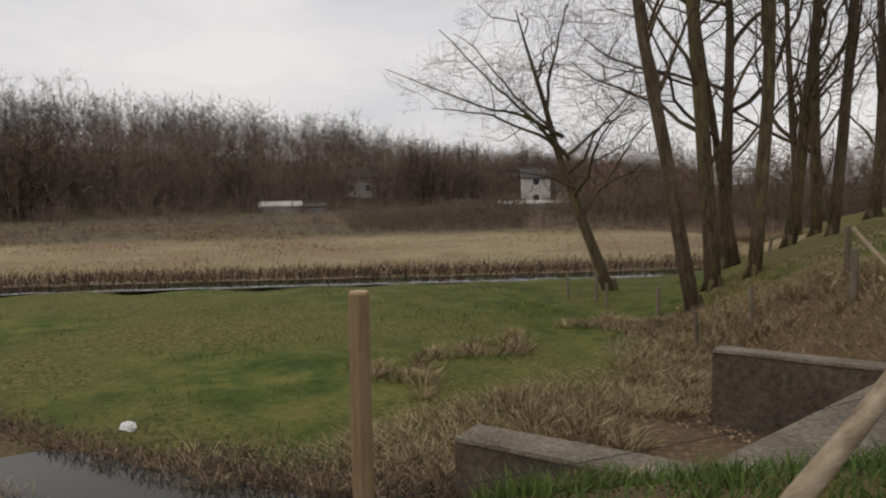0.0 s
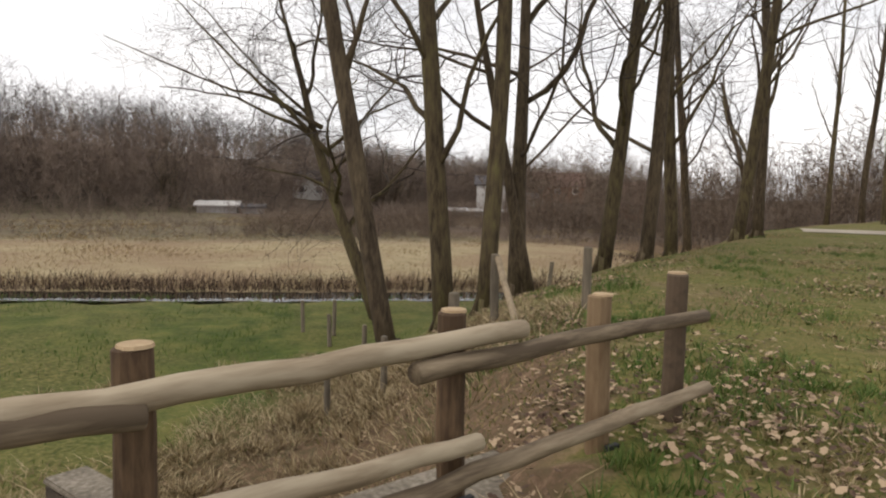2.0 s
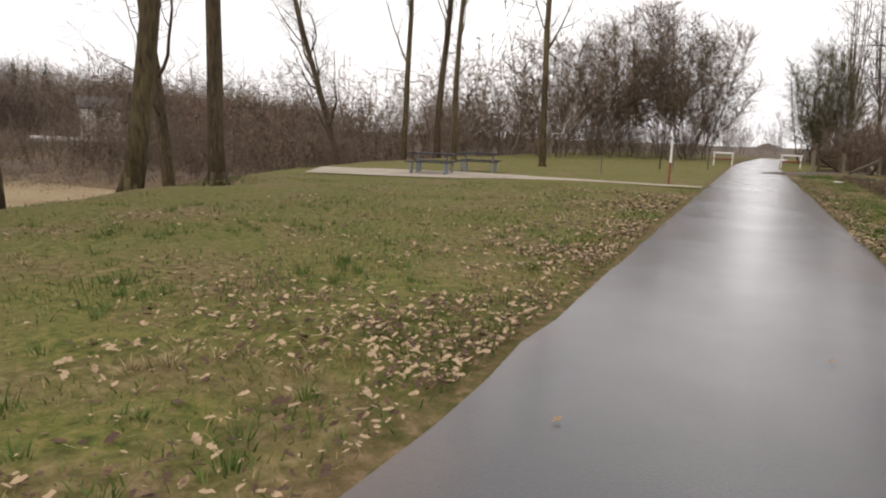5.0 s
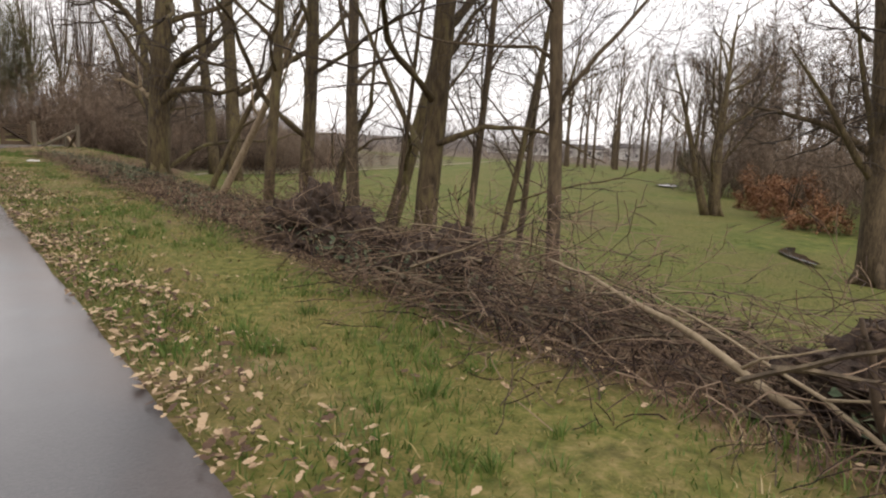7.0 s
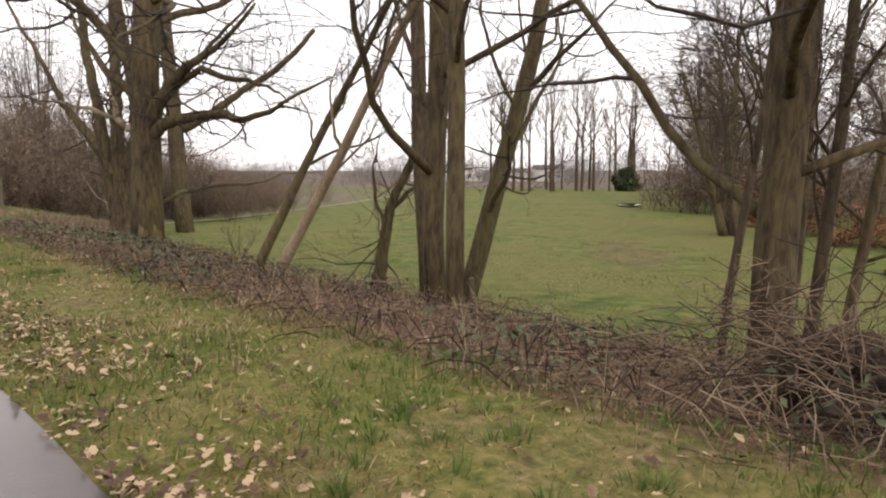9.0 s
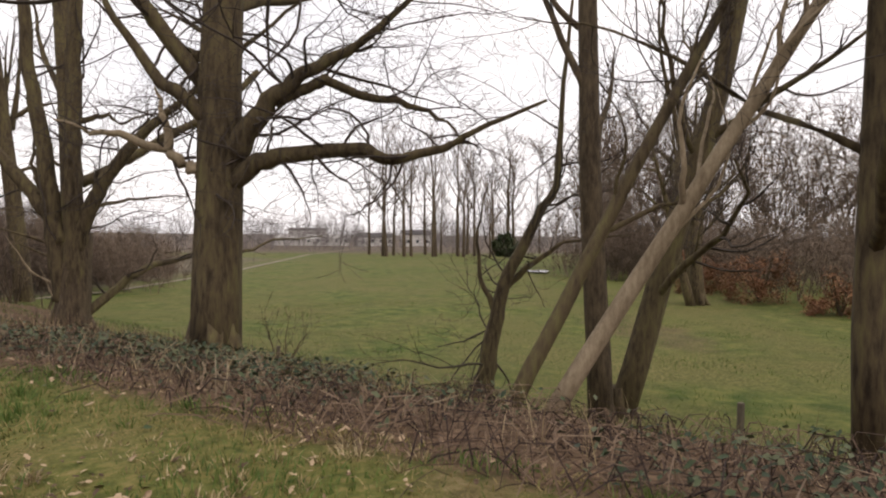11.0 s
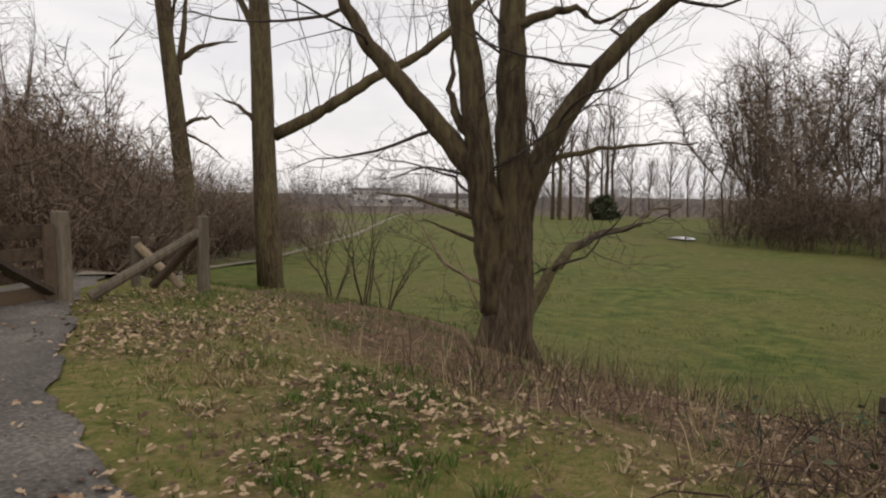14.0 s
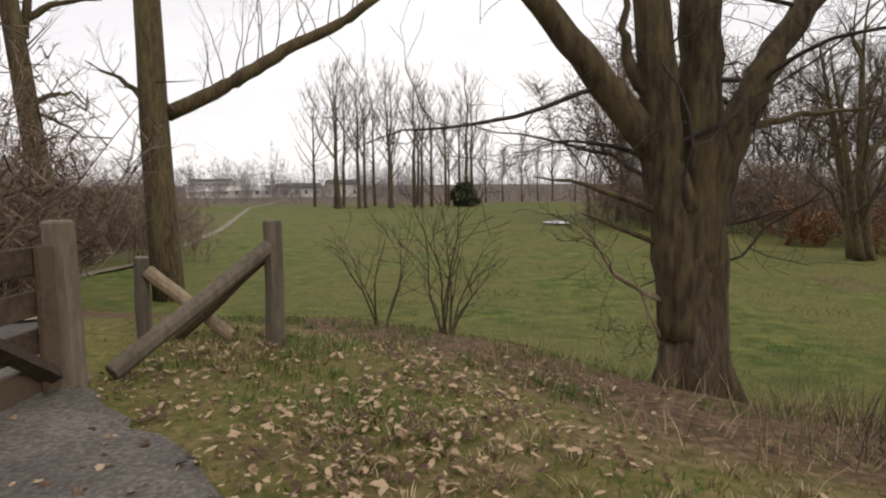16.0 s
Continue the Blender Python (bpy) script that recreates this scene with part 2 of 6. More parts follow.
def ground_material():
    """Short grass, lush meadow, dry reeds, leaf litter and bare wood floor, laid out by the zones of the ground sheet."""
    m = bpy.data.materials.new("ground_cover")
    m.use_nodes = True
    n, l = m.node_tree.nodes, m.node_tree.links
    bsdf = n["Principled BSDF"]
    tc = n.new("ShaderNodeTexCoord")

    def tex(scale, detail=5.0):
        t = n.new("ShaderNodeTexNoise")
        t.inputs["Scale"].default_value, t.inputs["Detail"].default_value, t.inputs["Roughness"].default_value = scale, detail, 0.65
        l.new(tc.outputs["Object"], t.inputs["Vector"])
        return t.outputs[0]

    def ramp(src, cols, lo, hi):
        r = n.new("ShaderNodeValToRGB")
        e = r.color_ramp.elements
        e[0].position, e[1].position = lo, hi
        e[0].color, e[1].color = (*cols[0], 1), (*cols[-1], 1)
        if len(cols) == 3:
            e.new((lo + hi) / 2).color = (*cols[1], 1)
        l.new(src, r.inputs[0])
        return r.outputs[0]

    def mix(f, a, b):
        x = n.new("ShaderNodeMix")
        x.data_type = "RGBA"
        l.new(f, x.inputs[0])
        l.new(a, x.inputs[6])
        l.new(b, x.inputs[7])
        return x.outputs[2]

    def sharpen(f, noise_src, k=0.7):
        a = n.new("ShaderNodeMath")
        a.operation = "MULTIPLY_ADD"
        l.new(noise_src, a.inputs[0])
        a.inputs[1].default_value = k
        l.new(f, a.inputs[2])
        r = n.new("ShaderNodeMapRange")
        r.inputs[1].default_value, r.inputs[2].default_value = 0.5 + k * 0.5 - 0.22, 0.5 + k * 0.5 + 0.22
        l.new(a.outputs[0], r.inputs[0])
        return r.outputs[0]

    broad, mid, fine, blades = tex(0.22), tex(1.6), tex(14), tex(70)
    grass_a = ramp(fine, [(0.05, 0.066, 0.014), (0.122, 0.125, 0.032), (0.22, 0.175, 0.066)], 0.33, 0.68)
    grass_b = ramp(blades, [(0.06, 0.066, 0.016), (0.15, 0.128, 0.042), (0.30, 0.215, 0.105)], 0.35, 0.7)
    grass = mix(ramp(mid, [(0, 0, 0), (1, 1, 1)], 0.43, 0.66), grass_a, grass_b)
    worn = ramp(fine, [(0.085, 0.062, 0.03), (0.165, 0.12, 0.058), (0.27, 0.205, 0.115)], 0.33, 0.67)
    grass = mix(ramp(tex(0.75, 6.0), [(0, 0, 0), (0.85, 0.85, 0.85)], 0.5, 0.64), grass, worn)
    lush = mix(ramp(broad, [(0, 0, 0), (1, 1, 1)], 0.38, 0.62), ramp(mid, [(0.040, 0.066, 0.011), (0.079, 0.104, 0.022), (0.155, 0.15, 0.042)], 0.36, 0.64), ramp(fine, [(0.055, 0.062, 0.016), (0.115, 0.112, 0.032), (0.20, 0.165, 0.068)], 0.36, 0.64))
    reed = mix(ramp(broad, [(0, 0, 0), (1, 1, 1)], 0.4, 0.6), ramp(fine, [(0.19, 0.13, 0.078), (0.31, 0.23, 0.135)], 0.3, 0.7), ramp(mid, [(0.25, 0.20, 0.11), (0.37, 0.30, 0.18)], 0.3, 0.7))
    litter = ramp(fine, [(0.04, 0.026, 0.018), (0.12, 0.075, 0.045), (0.24, 0.16, 0.10)], 0.32, 0.68)
    wood = ramp(mid, [(0.06, 0.046, 0.036), (0.12, 0.092, 0.07), (0.19, 0.15, 0.115)], 0.36, 0.64)
    zone = n.new("ShaderNodeAttribute")
    zone.attribute_name = "zone"
    sep = n.new("ShaderNodeSeparateColor")
    l.new(zone.outputs["Color"], sep.inputs[0])
    c = mix(sharpen(sep.outputs[1], mid), grass, lush)
    c = mix(sharpen(sep.outputs[0], mid), c, reed)
    c = mix(sharpen(sep.outputs[2], fine, 0.9), c, litter)
    c = mix(zone.outputs["Alpha"], c, wood)
    l.new(c, bsdf.inputs["Base Color"])
    bsdf.inputs["Roughness"].default_value = 0.95
    bsdf.inputs["Specular IOR Level"].default_value = 0.15
    b = n.new("ShaderNodeBump")
    b.inputs["Strength"].default_value, b.inputs["Distance"].default_value = 0.8, 0.03
    l.new(fine, b.inputs["Height"])
    l.new(b.outputs[0], bsdf.inputs["Normal"])
    return m


GROUND = ground_material()


# ---- the lie of the land ----
def lerp_table(v, table):
    """Linear interpolation in a table of (key, value) pairs."""
    if v <= table[0][0]:
        return table[0][1]
    for (a, fa), (b, fb) in zip(table, table[1:]):
        if v <= b:
            return fa + (fb - fa) * (v - a) / (b - a)
    return table[-1][1]


def smooth(v, a, b):
    s = min(1.0, max(0.0, (v - a) / (b - a)))
    return s * s * (3 - 2 * s)


LEFT_EDGE = ((-60, -3.0), (-14, -2.4), (-12.2, -1.5), (-8, -1.5), (-6.8, -2.2), (-5.5, -3.5), (-3, -4.7), (0, -5.8), (6, -7.4), (13, -10.0), (22, -11.5), (60, -13.0))
RIGHT_EDGE = ((-60, 2.8), (20, 2.6), (24, 2.65), (26, 2.8), (27.4, 3.2), (28.6, 4.1), (30.5, 4.6), (33, 3.8), (60, 3.5))
TRACK_LINE = ((4.2, 31.4), (6.6, 34.6), (13.6, 44.6), (19.0, 46.7), (27.3, 51.9), (36.0, 57.6), (73.7, 85.7))
RIGHT_FALL = ((0, 0.0), (1.0, -0.16), (2.3, -0.40), (3.7, -0.82), (6.0, -1.48), (8.0, -1.75), (12, -1.9), (60, -2.1), (140, -2.3))


def river_x(y):
    """The line of the river in the left-hand valley."""
    return -14.2 + 0.55 * y + 0.8 * math.sin(y * 0.16 + 1.0) if y < 8 else -9.8 - 0.9 * (y - 8) + 0.8 * math.sin(y * 0.16 + 1.0)


def ground_z(x, y):
    if x < 0:
        e = lerp_table(y, LEFT_EDGE)
        if x > e:
            return -0.012 * min(1.0, max(0.0, -x - 1.2))
        w = lerp_table(y, ((-13, 2.6), (-12, 1.6), (-8, 1.6), (-6.5, 3.6), (-3, 5.6), (30, 6.0)))
        z = -1.45 * smooth(e - x, 0, w) - 0.01
        far = smooth(-x, 68, 112)
        if far > 0:
            z += far * lerp_table(y, ((-80, 10.0), (0, 9.8), (40, 7.6), (60, 4.0), (80, 2.6), (140, 1.5)))
        if y > 60:
            z += smooth(y, 70, 160) * 0.4
        return z
    e = lerp_table(y, RIGHT_EDGE)
    if x <= e:
        return -0.01 * max(0.0, x - 1.1)
    z = lerp_table(x - e, RIGHT_FALL) - 0.012
    z += smooth(math.hypot(x, y), 130, 300) * 2.5
    return z


def zone_of(x, y):
    """Reed, lush, litter and woodland shares of the ground cover."""
    reed = lush = litter = wood = 0.0
    if x < 0:
        e = lerp_table(y, LEFT_EDGE)
        if x < e:
            low = smooth(e - x, 2.0, 4.5)
            lush = low
            if y < -5.0:
                reed = 0.5 * (1 - smooth(e - x, 3.5, 5.5)) * smooth(-y, 5.0, 6.5)
                litter = max(0.66 * (1 - smooth(e - x, 3.5, 6.0)), 0.6 * (1 - smooth(abs(x - lerp_table(-y, ((11.2, -3.3), (12.45, -4.4), (13.5, -5.7), (14.25, -7.3), (15.1, -9.5), (18.5, -12)))), 1.2, 2.8)))
            else:
                litter = 0.35 * (1 - low)
            if x < river_x(y) - 0.7 or y > 16:
                rough = smooth(-x * 0.8 + (y + 10) * 0.45, 28, 34)
                reed = (1.0 if y < 30 else 0.6) * (1 - 0.75 * rough)
                litter, wood = 0.2 * rough, 0.7 * rough
                lush = 0.0
            if y > 16 and x < e:
                litter, reed = 0.7, 0.3
            wood = max(wood, smooth(-x, 66, 74))
        elif x > -1.35:
            litter = 0.5 * smooth(x, -1.35, -0.95)
        if y > 60:
            wood = max(wood, smooth(y, 60, 75))
    else:
        e = lerp_table(y, RIGHT_EDGE)
        if x > e - 0.35:
            litter = 0.9 * smooth(x, e - 0.35, e + 0.2) * (1 - smooth(x, e + 2.6, e + 4.2)) * (1 - 0.85 * smooth(y, 22.5, 25) * (1 - smooth(x, e + 0.3, e + 1.1)))
            lush = smooth(x, e + 2.0, e + 4.5)
        elif x < 1.35:
            litter = 0.45 * smooth(-x, -1.35, -1.0)
        if 23.5 < y < 30:
            litter = max(litter, 0.32 * smooth(y, 23.5, 25) * (1 - smooth(x, 5.0, 6.0)))
        mud = ((x - 21) * 0.8 + (y - 22) * 0.6) ** 2 / 30 + ((y - 22) * 0.8 - (x - 21) * 0.6) ** 2 / 3.5
        litter = max(litter, 0.5 * (1 - smooth(mud, 0.3, 1.2)))
        wood = smooth(math.hypot(x, y), 118, 135)
        if y > 60 and x < 40:
            wood = max(wood, smooth(y, 60, 75))
        if 5 < x < 60:
            wood = max(wood, 0.8 * smooth(y - lerp_table(x, TRACK_LINE), 1.0, 2.5))
    return reed, lush, litter, wood


# ---- builders ----
class Mesh:
    """Gathers tubes, blades and plates into one mesh."""

    def __init__(self):
        self.v, self.f = [], []

    def tube(self, pts, radii, k=5, cap=True):
        base = len(self.v)
        last = len(pts) - 1
        for i, p in enumerate(pts):
            d = (pts[min(i + 1, last)] - pts[max(i - 1, 0)])
            if d.length < 1e-7:
                d = Vector((0, 0, 1))
            d.normalize()
            s = d.cross(Vector((0.31, 0.95, 0.05)) if abs(d.z) > 0.5 else Vector((0, 0, 1))).normalized()
            u = s.cross(d)
            for j in range(k):
                a = 2 * math.pi * j / k
                self.v.append(p + (s * math.cos(a) + u * math.sin(a)) * radii[i])
        for i in range(last):
            for j in range(k):
                a, b = base + i * k + j, base + i * k + (j + 1) % k
                self.f.append((a, b, b + k, a + k))
        if cap:
            self.f.append(tuple(base + j for j in reversed(range(k))))
            self.f.append(tuple(base + last * k + j for j in range(k)))

    def blade(self, p, h, w, lean, turn):
        c, s = math.cos(turn) * w, math.sin(turn) * w
        b = len(self.v)
        mx, my = lean[0] * 0.42, lean[1] * 0.42
        self.v += [p + Vector((-c, -s, 0)), p + Vector((c, s, 0)), p + Vector((mx + c * 0.7, my + s * 0.7, h * 0.6)), p + Vector((mx - c * 0.7, my - s * 0.7, h * 0.6)), p + Vector((lean[0], lean[1], h))]
        self.f += [(b, b + 1, b + 2, b + 3), (b + 3, b + 2, b + 4)]

    def leaf(self, p, size, rng, flat=0.35):
        """A small leaf, folded along its midrib."""
        a = rng.uniform(0, 6.283)
        d = Vector((math.cos(a), math.sin(a), rng.uniform(-flat, flat)))
        s = Vector((-math.sin(a), math.cos(a), rng.uniform(-flat, flat)))
        up = Vector((0, 0, size * rng.uniform(0.05, 0.3)))
        b = len(self.v)
        self.v += [p - d * size, p + s * size * 0.55 + up, p + d * size, p - s * size * 0.55 + up * 0.6]
        self.f += [(b, b + 1, b + 2), (b, b + 2, b + 3)]

    def oak_leaf(self, p, size, rng, flat=0.35):
        """A curled, lobed dead leaf."""
        a = rng.uniform(0, 6.283)
        d = Vector((math.cos(a), math.sin(a), rng.uniform(-flat, flat)))
        s = Vector((-math.sin(a), math.cos(a), rng.uniform(-flat, flat)))
        curl = size * rng.uniform(0.1, 0.55)
        b = len(self.v)
        self.v.append(p - d * size)
        for k, w in ((-0.55, 0.3), (-0.2, 0.52), (0.1, 0.36), (0.5, 0.5)):
            for e in (1, -1):
                w2 = w * rng.uniform(0.8, 1.2)
                self.v.append(p + d * size * k + s * (e * size * w2) + Vector((0, 0, curl * (w2 + k * k * 0.6))))
        self.v.append(p + d * size + Vector((0, 0, curl * 0.5)))
        self.f.append((b, b + 1, b + 2))
        for k in range(3):
            i = b + 1 + 2 * k
            self.f.append((i, i + 2, i + 3, i + 1))
        self.f.append((b + 7, b + 9, b + 8))

    def box(self, lo, hi, jitter=0.0, rng=random):
        b = len(self.v)
        for z in (lo[2], hi[2]):
            for x, y in ((lo[0], lo[1]), (hi[0], lo[1]), (hi[0], hi[1]), (lo[0], hi[1])):
                self.v.append(Vector((x + rng.uniform(-jitter, jitter), y + rng.uniform(-jitter, jitter), z + rng.uniform(-jitter, jitter))))
        self.f += [(b + 3, b + 2, b + 1, b), (b + 4, b + 5, b + 6, b + 7)]
        for i in range(4):
            j = (i + 1) % 4
            self.f.append((b + i, b + j, b + 4 + j, b + 4 + i))

    def data(self, name, mat, soft=False):
        me = bpy.data.meshes.new(name)
        me.from_pydata([tuple(q) for q in self.v], [], self.f)
        me.materials.append(mat)
        if soft:
            me.polygons.foreach_set("use_smooth", [True] * len(me.polygons))
        me.update()
        return me


def thing(name, label, category, x=0.0, y=0.0, z=0.0, turn=0.0, group="", kind=""):
    ob = new(name)
    ob.matrix_world = pose(x, y, z, 0, 0, turn)
    ob.empty_display_size = 0.2
    return tagged(ob, label, category, group, kind)


def part(name, mesh, mat, parent=None, label="", soft=False):
    me = mesh.data(name, mat, soft) if isinstance(mesh, Mesh) else mesh
    ob = new(name, me)
    if parent is not None:
        ob.parent = parent
    return tagged(ob, label)


def bevelled(lo, hi, mat, name, width=0.01):
    bm = bmesh.new()
    bmesh.ops.create_cube(bm, size=1.0)
    for q in bm.verts:
        q.co = Vector([lo[i] + (q.co[i] + 0.5) * (hi[i] - lo[i]) for i in range(3)])
    bmesh.ops.bevel(bm, geom=bm.edges[:], offset=width, segments=2, affect="EDGES")
    me = bpy.data.meshes.new(name)
    bm.to_mesh(me)
    bm.free()
    me.materials.append(mat)
    return me


def log_mesh(pts, r0, r1, rng, k=9, steps=8, wobble=0.012):
    """A round timber along a few points, slightly crooked, with sawn ends."""
    m = Mesh()
    path, radii = [], []
    total = len(pts) - 1
    for i in range(steps + 1):
        s = i / steps * total
        a = min(int(s), total - 1)
        q = pts[a].lerp(pts[a + 1], s - a)
        path.append(q + Vector([rng.uniform(-wobble, wobble) for _ in range(3)]) * (0 if i in (0, steps) else 1))
        radii.append((r0 + (r1 - r0) * i / steps) * rng.uniform(0.975, 1.025))
    ends = [radii[0] * 0.86, *radii, radii[-1] * 0.86]
    d0, d1 = (path[1] - path[0]).normalized() * 0.006, (path[-1] - path[-2]).normalized() * 0.006
    m.tube([path[0] - d0, *path, path[-1] + d1], ends, k)
    return m


def ribbon(name, centre, widths, mat, lift, label, category="", step=0.5, across=8, ragged=0.0, seed=3, flat=None):
    """A strip laid on the ground along a centre line."""
    rng = random.Random(seed)
    pts = []
    for (ax, ay), (bx, by) in zip(centre, centre[1:]):
        n = max(1, int(math.hypot(bx - ax, by - ay) / step))
        pts += [(ax + (bx - ax) * i / n, ay + (by - ay) * i / n) for i in range(n)]
    pts.append(centre[-1])
    total = len(pts) - 1
    m = Mesh()
    for i, (x, y) in enumerate(pts):
        ax, ay = pts[max(0, i - 1)]
        bx, by = pts[min(total, i + 1)]
        d = math.hypot(bx - ax, by - ay)
        nx, ny = (by - ay) / d, -(bx - ax) / d
        s = i / total * (len(widths) - 1)
        a = min(int(s), len(widths) - 2)
        wl_ = widths[a][0] + (widths[a + 1][0] - widths[a][0]) * (s - a) + rng.uniform(-ragged, ragged)
        wr_ = widths[a][1] + (widths[a + 1][1] - widths[a][1]) * (s - a) + rng.uniform(-ragged, ragged)
        for j in range(across + 1):
            o = -wl_ + (wl_ + wr_) * j / across
            px, py = x + nx * o, y + ny * o
            edge = 0.012 if j in (0, across) else 0.0
            m.v.append(Vector((px, py, (ground_z(px, py) if flat is None else flat) + lift - edge)))
    w = across + 1
    for i in range(total):
        for j in range(across):
            a = i * w + j
            m.f.append((a, a + 1, a + 1 + w, a + w))
    return tagged(part(name, m, mat, soft=True), label, category, kind="structure")


# ---- ground, path, water ----
def spaced(lo, near_lo, near_hi, hi, fine):
    out = list(np.arange(near_lo, near_hi + 1e-6, fine))
    d, q = fine, near_hi
    while q < hi:
        d *= 1.16
        q += d
        out.append(q)
    d, q = fine, near_lo
    while q > lo:
        d *= 1.16
        q -= d
        out.insert(0, q)
    return out


def build_ground():
    xs, ys = spaced(-1500, -9, 9, 1500, 0.25), spaced(-1500, -17, 33, 1500, 0.3)
    m, zones = Mesh(), []
    for y in ys:
        for x in xs:
            z = ground_z(x, y)
            far = abs(x) > 1.5
            z += (noise.noise(Vector((x * 0.9, y * 0.9, 0))) * 0.035 + noise.noise(Vector((x * 0.25, y * 0.25, 4))) * 0.06 * smooth(abs(x), 3, 7)) if far else -0.02
            if abs(x - river_x(y)) < 2.2 and x < -4 and y < 16:
                z -= 0.35 * (1 - smooth(abs(x - river_x(y)), 0.9, 1.8))
            m.v.append(Vector((x, y, z)))
            zones += zone_of(x, y)
    w = len(xs)
    for i in range(len(ys) - 1):
        for j in range(w - 1):
            a = i * w + j
            m.f.append((a, a + 1, a + 1 + w, a + w))
    me = m.data("ground", GROUND, True)
    layer = me.color_attributes.new("zone", "FLOAT_COLOR", "POINT")
    layer.data.foreach_set("color", zones)
    return tagged(new("ground", me), "grassy ground with meadow, dry reeds and leaf litter", "ground", kind="structure")


build_ground()
ribbon("path", [(0.05, -60), (0.05, 33), (0.3, 42), (1.5, 60)], [(0.97, 0.98), (0.97, 0.98)], ASPHALT, 0.012, "wet dark asphalt foot and cycle path", "path", ragged=0.02, flat=0.0)
ribbon("gravel_lot", [(-1.0, 14.6), (-3.5, 14.7), (-6.0, 14.3), (-9.6, 12.6)], [(0.18, 0.16), (0.3, 0.3), (1.7, 1.1), (1.6, 1.0)], SAND, 0.035, "pale gravel strip leading to the picnic table", "gravel", ragged=0.06)
ribbon("gravel_track", [(0.9, 25.4), (1.5, 27.4), (2.5, 29.5), (3.3, 30.7), (4.6, 32.0)], [(0.9, 0.5), (0.7, 0.45), (0.6, 0.55), (0.45, 0.4), (0.2, 0.2)], GRAVEL, 0.03, "grey gravel apron in front of the field gate", "track", ragged=0.035, step=0.15)
ribbon("meadow_track", [(4.2, 31.4), (6.6, 34.6), (13.6, 44.6), (15.8, 45.8), (19.0, 46.7), (27.3, 51.9), (36.0, 57.6), (73.7, 85.7), (149.1, 130.7)], [(0.22, 0.22), (0.32, 0.32)], TRACK, 0.05, "pale gravel track winding across the meadow", "track", ragged=0.06, step=0.4)
ribbon("river", [(river_x(y), y) for y in range(-44, 15, 2)], [(0.75, 0.85), (0.7, 0.75)], WATER, 0, "narrow river shining in the meadow", "river", ragged=0.15, flat=-1.58)
ribbon("stream", [(-2.6, -10.0), (-3.3, -11.2), (-4.4, -12.45), (-5.7, -13.5), (-7.3, -14.25), (-9.5, -15.3), (-11.5, -18.5), (-12, -26)], [(0.7, 0.7), (0.45, 0.45), (0.42, 0.42), (0.4, 0.4)], WATER, 0, "shallow stream leaving the culvert", "stream", ragged=0.05, flat=-1.43)
ribbon("brook", [(19.2, 12.6), (20.8, 14.2), (22.0, 14.6)], [(0.1, 0.1), (0.35, 0.3), (0.1, 0.1)], WATER, 0.10, "bright bend of a brook in the meadow", "brook", ragged=0.05)
ribbon("brook_bend", [(48.6, 37.2), (50.2, 38.3), (52.4, 38.9)], [(0.3, 0.3), (1.3, 1.0), (0.3, 0.3)], WATER, 0.14, "bright far bend of the brook", "brook", ragged=0.1)


# ---- trees ----
def grow(wood, twigs, p, d, length, r, depth, rng, style):
    """A branch with its side branches: the thick ones in wood, the thin ones in twigs."""
    segs = (9, 11, 9, 6, 3)[depth]
    pts, radii = [p.copy()], [r]
    q, dirn = p.copy(), d.normalized()
    bend = style["bend"]
    for i in range(segs):
        dirn = (dirn + Vector((rng.gauss(0, 1), rng.gauss(0, 1), rng.gauss(0, 0.6))) * bend * (0.2, 1.35, 1.75, 1.9, 1.7)[depth] + Vector((0, 0, style["up"] * (0.0 if depth == 0 else 1.0)))).normalized()
        q = q + dirn * (length / segs)
        pts.append(q.copy())
        radii.append(max(0.0022, r * (1 - (i + 1) / segs * (style.get("taper", 0.5) if depth == 0 else 0.82))))
    (wood if depth < style["split"] else twigs).tube(pts, radii, (9, 6, 4, 3, 3)[depth], cap=depth < 2)
    if depth >= style["levels"]:
        return
    n = style["kids"][depth]
    start = style["bare"] if depth == 0 else 0.25
    for i in range(n):
        s = start + (1 - start) * (i + rng.uniform(0.1, 0.9)) / n
        k = min(int(s * segs), segs - 1)
        at = pts[k].lerp(pts[k + 1], s * segs - k)
        main = (pts[k + 1] - pts[k]).normalized()
        side = Vector((rng.gauss(0, 1), rng.gauss(0, 1), rng.gauss(0, 0.4)))
        side = (side - main * side.dot(main)).normalized()
        ang = radians(rng.uniform(*style["angle"]))
        kd = main * math.cos(ang) + side * math.sin(ang)
        kl = length * rng.uniform(*style["ratio"]) * (1.15 - 0.55 * s) * (1.0, 1.3, 1.35, 1.3)[depth]
        kr = min(radii[k] * 0.6, max(0.0025, r * rng.uniform(0.24, 0.42) * (1.1 - 0.5 * s)))
        grow(wood, twigs, at, kd, kl, kr, depth + 1, rng, style)


NORMAL = dict(bend=0.14, up=0.06, split=2, levels=4, kids=(13, 7, 5, 3), bare=0.2, angle=(30, 65), ratio=(0.3, 0.5))
SLIM = dict(bend=0.09, up=0.10, split=2, levels=4, kids=(11, 6, 4, 3), bare=0.35, angle=(22, 50), ratio=(0.22, 0.4))
SPREAD = dict(taper=0.9, bend=0.16, up=0.02, split=2, levels=4, kids=(10, 7, 6, 4), bare=0.24, angle=(40, 80), ratio=(0.38, 0.6))
OAKISH = dict(bend=0.17, up=0.03, split=2, levels=4, kids=(9, 6, 5, 3), bare=0.26, angle=(45, 85), ratio=(0.35, 0.55))


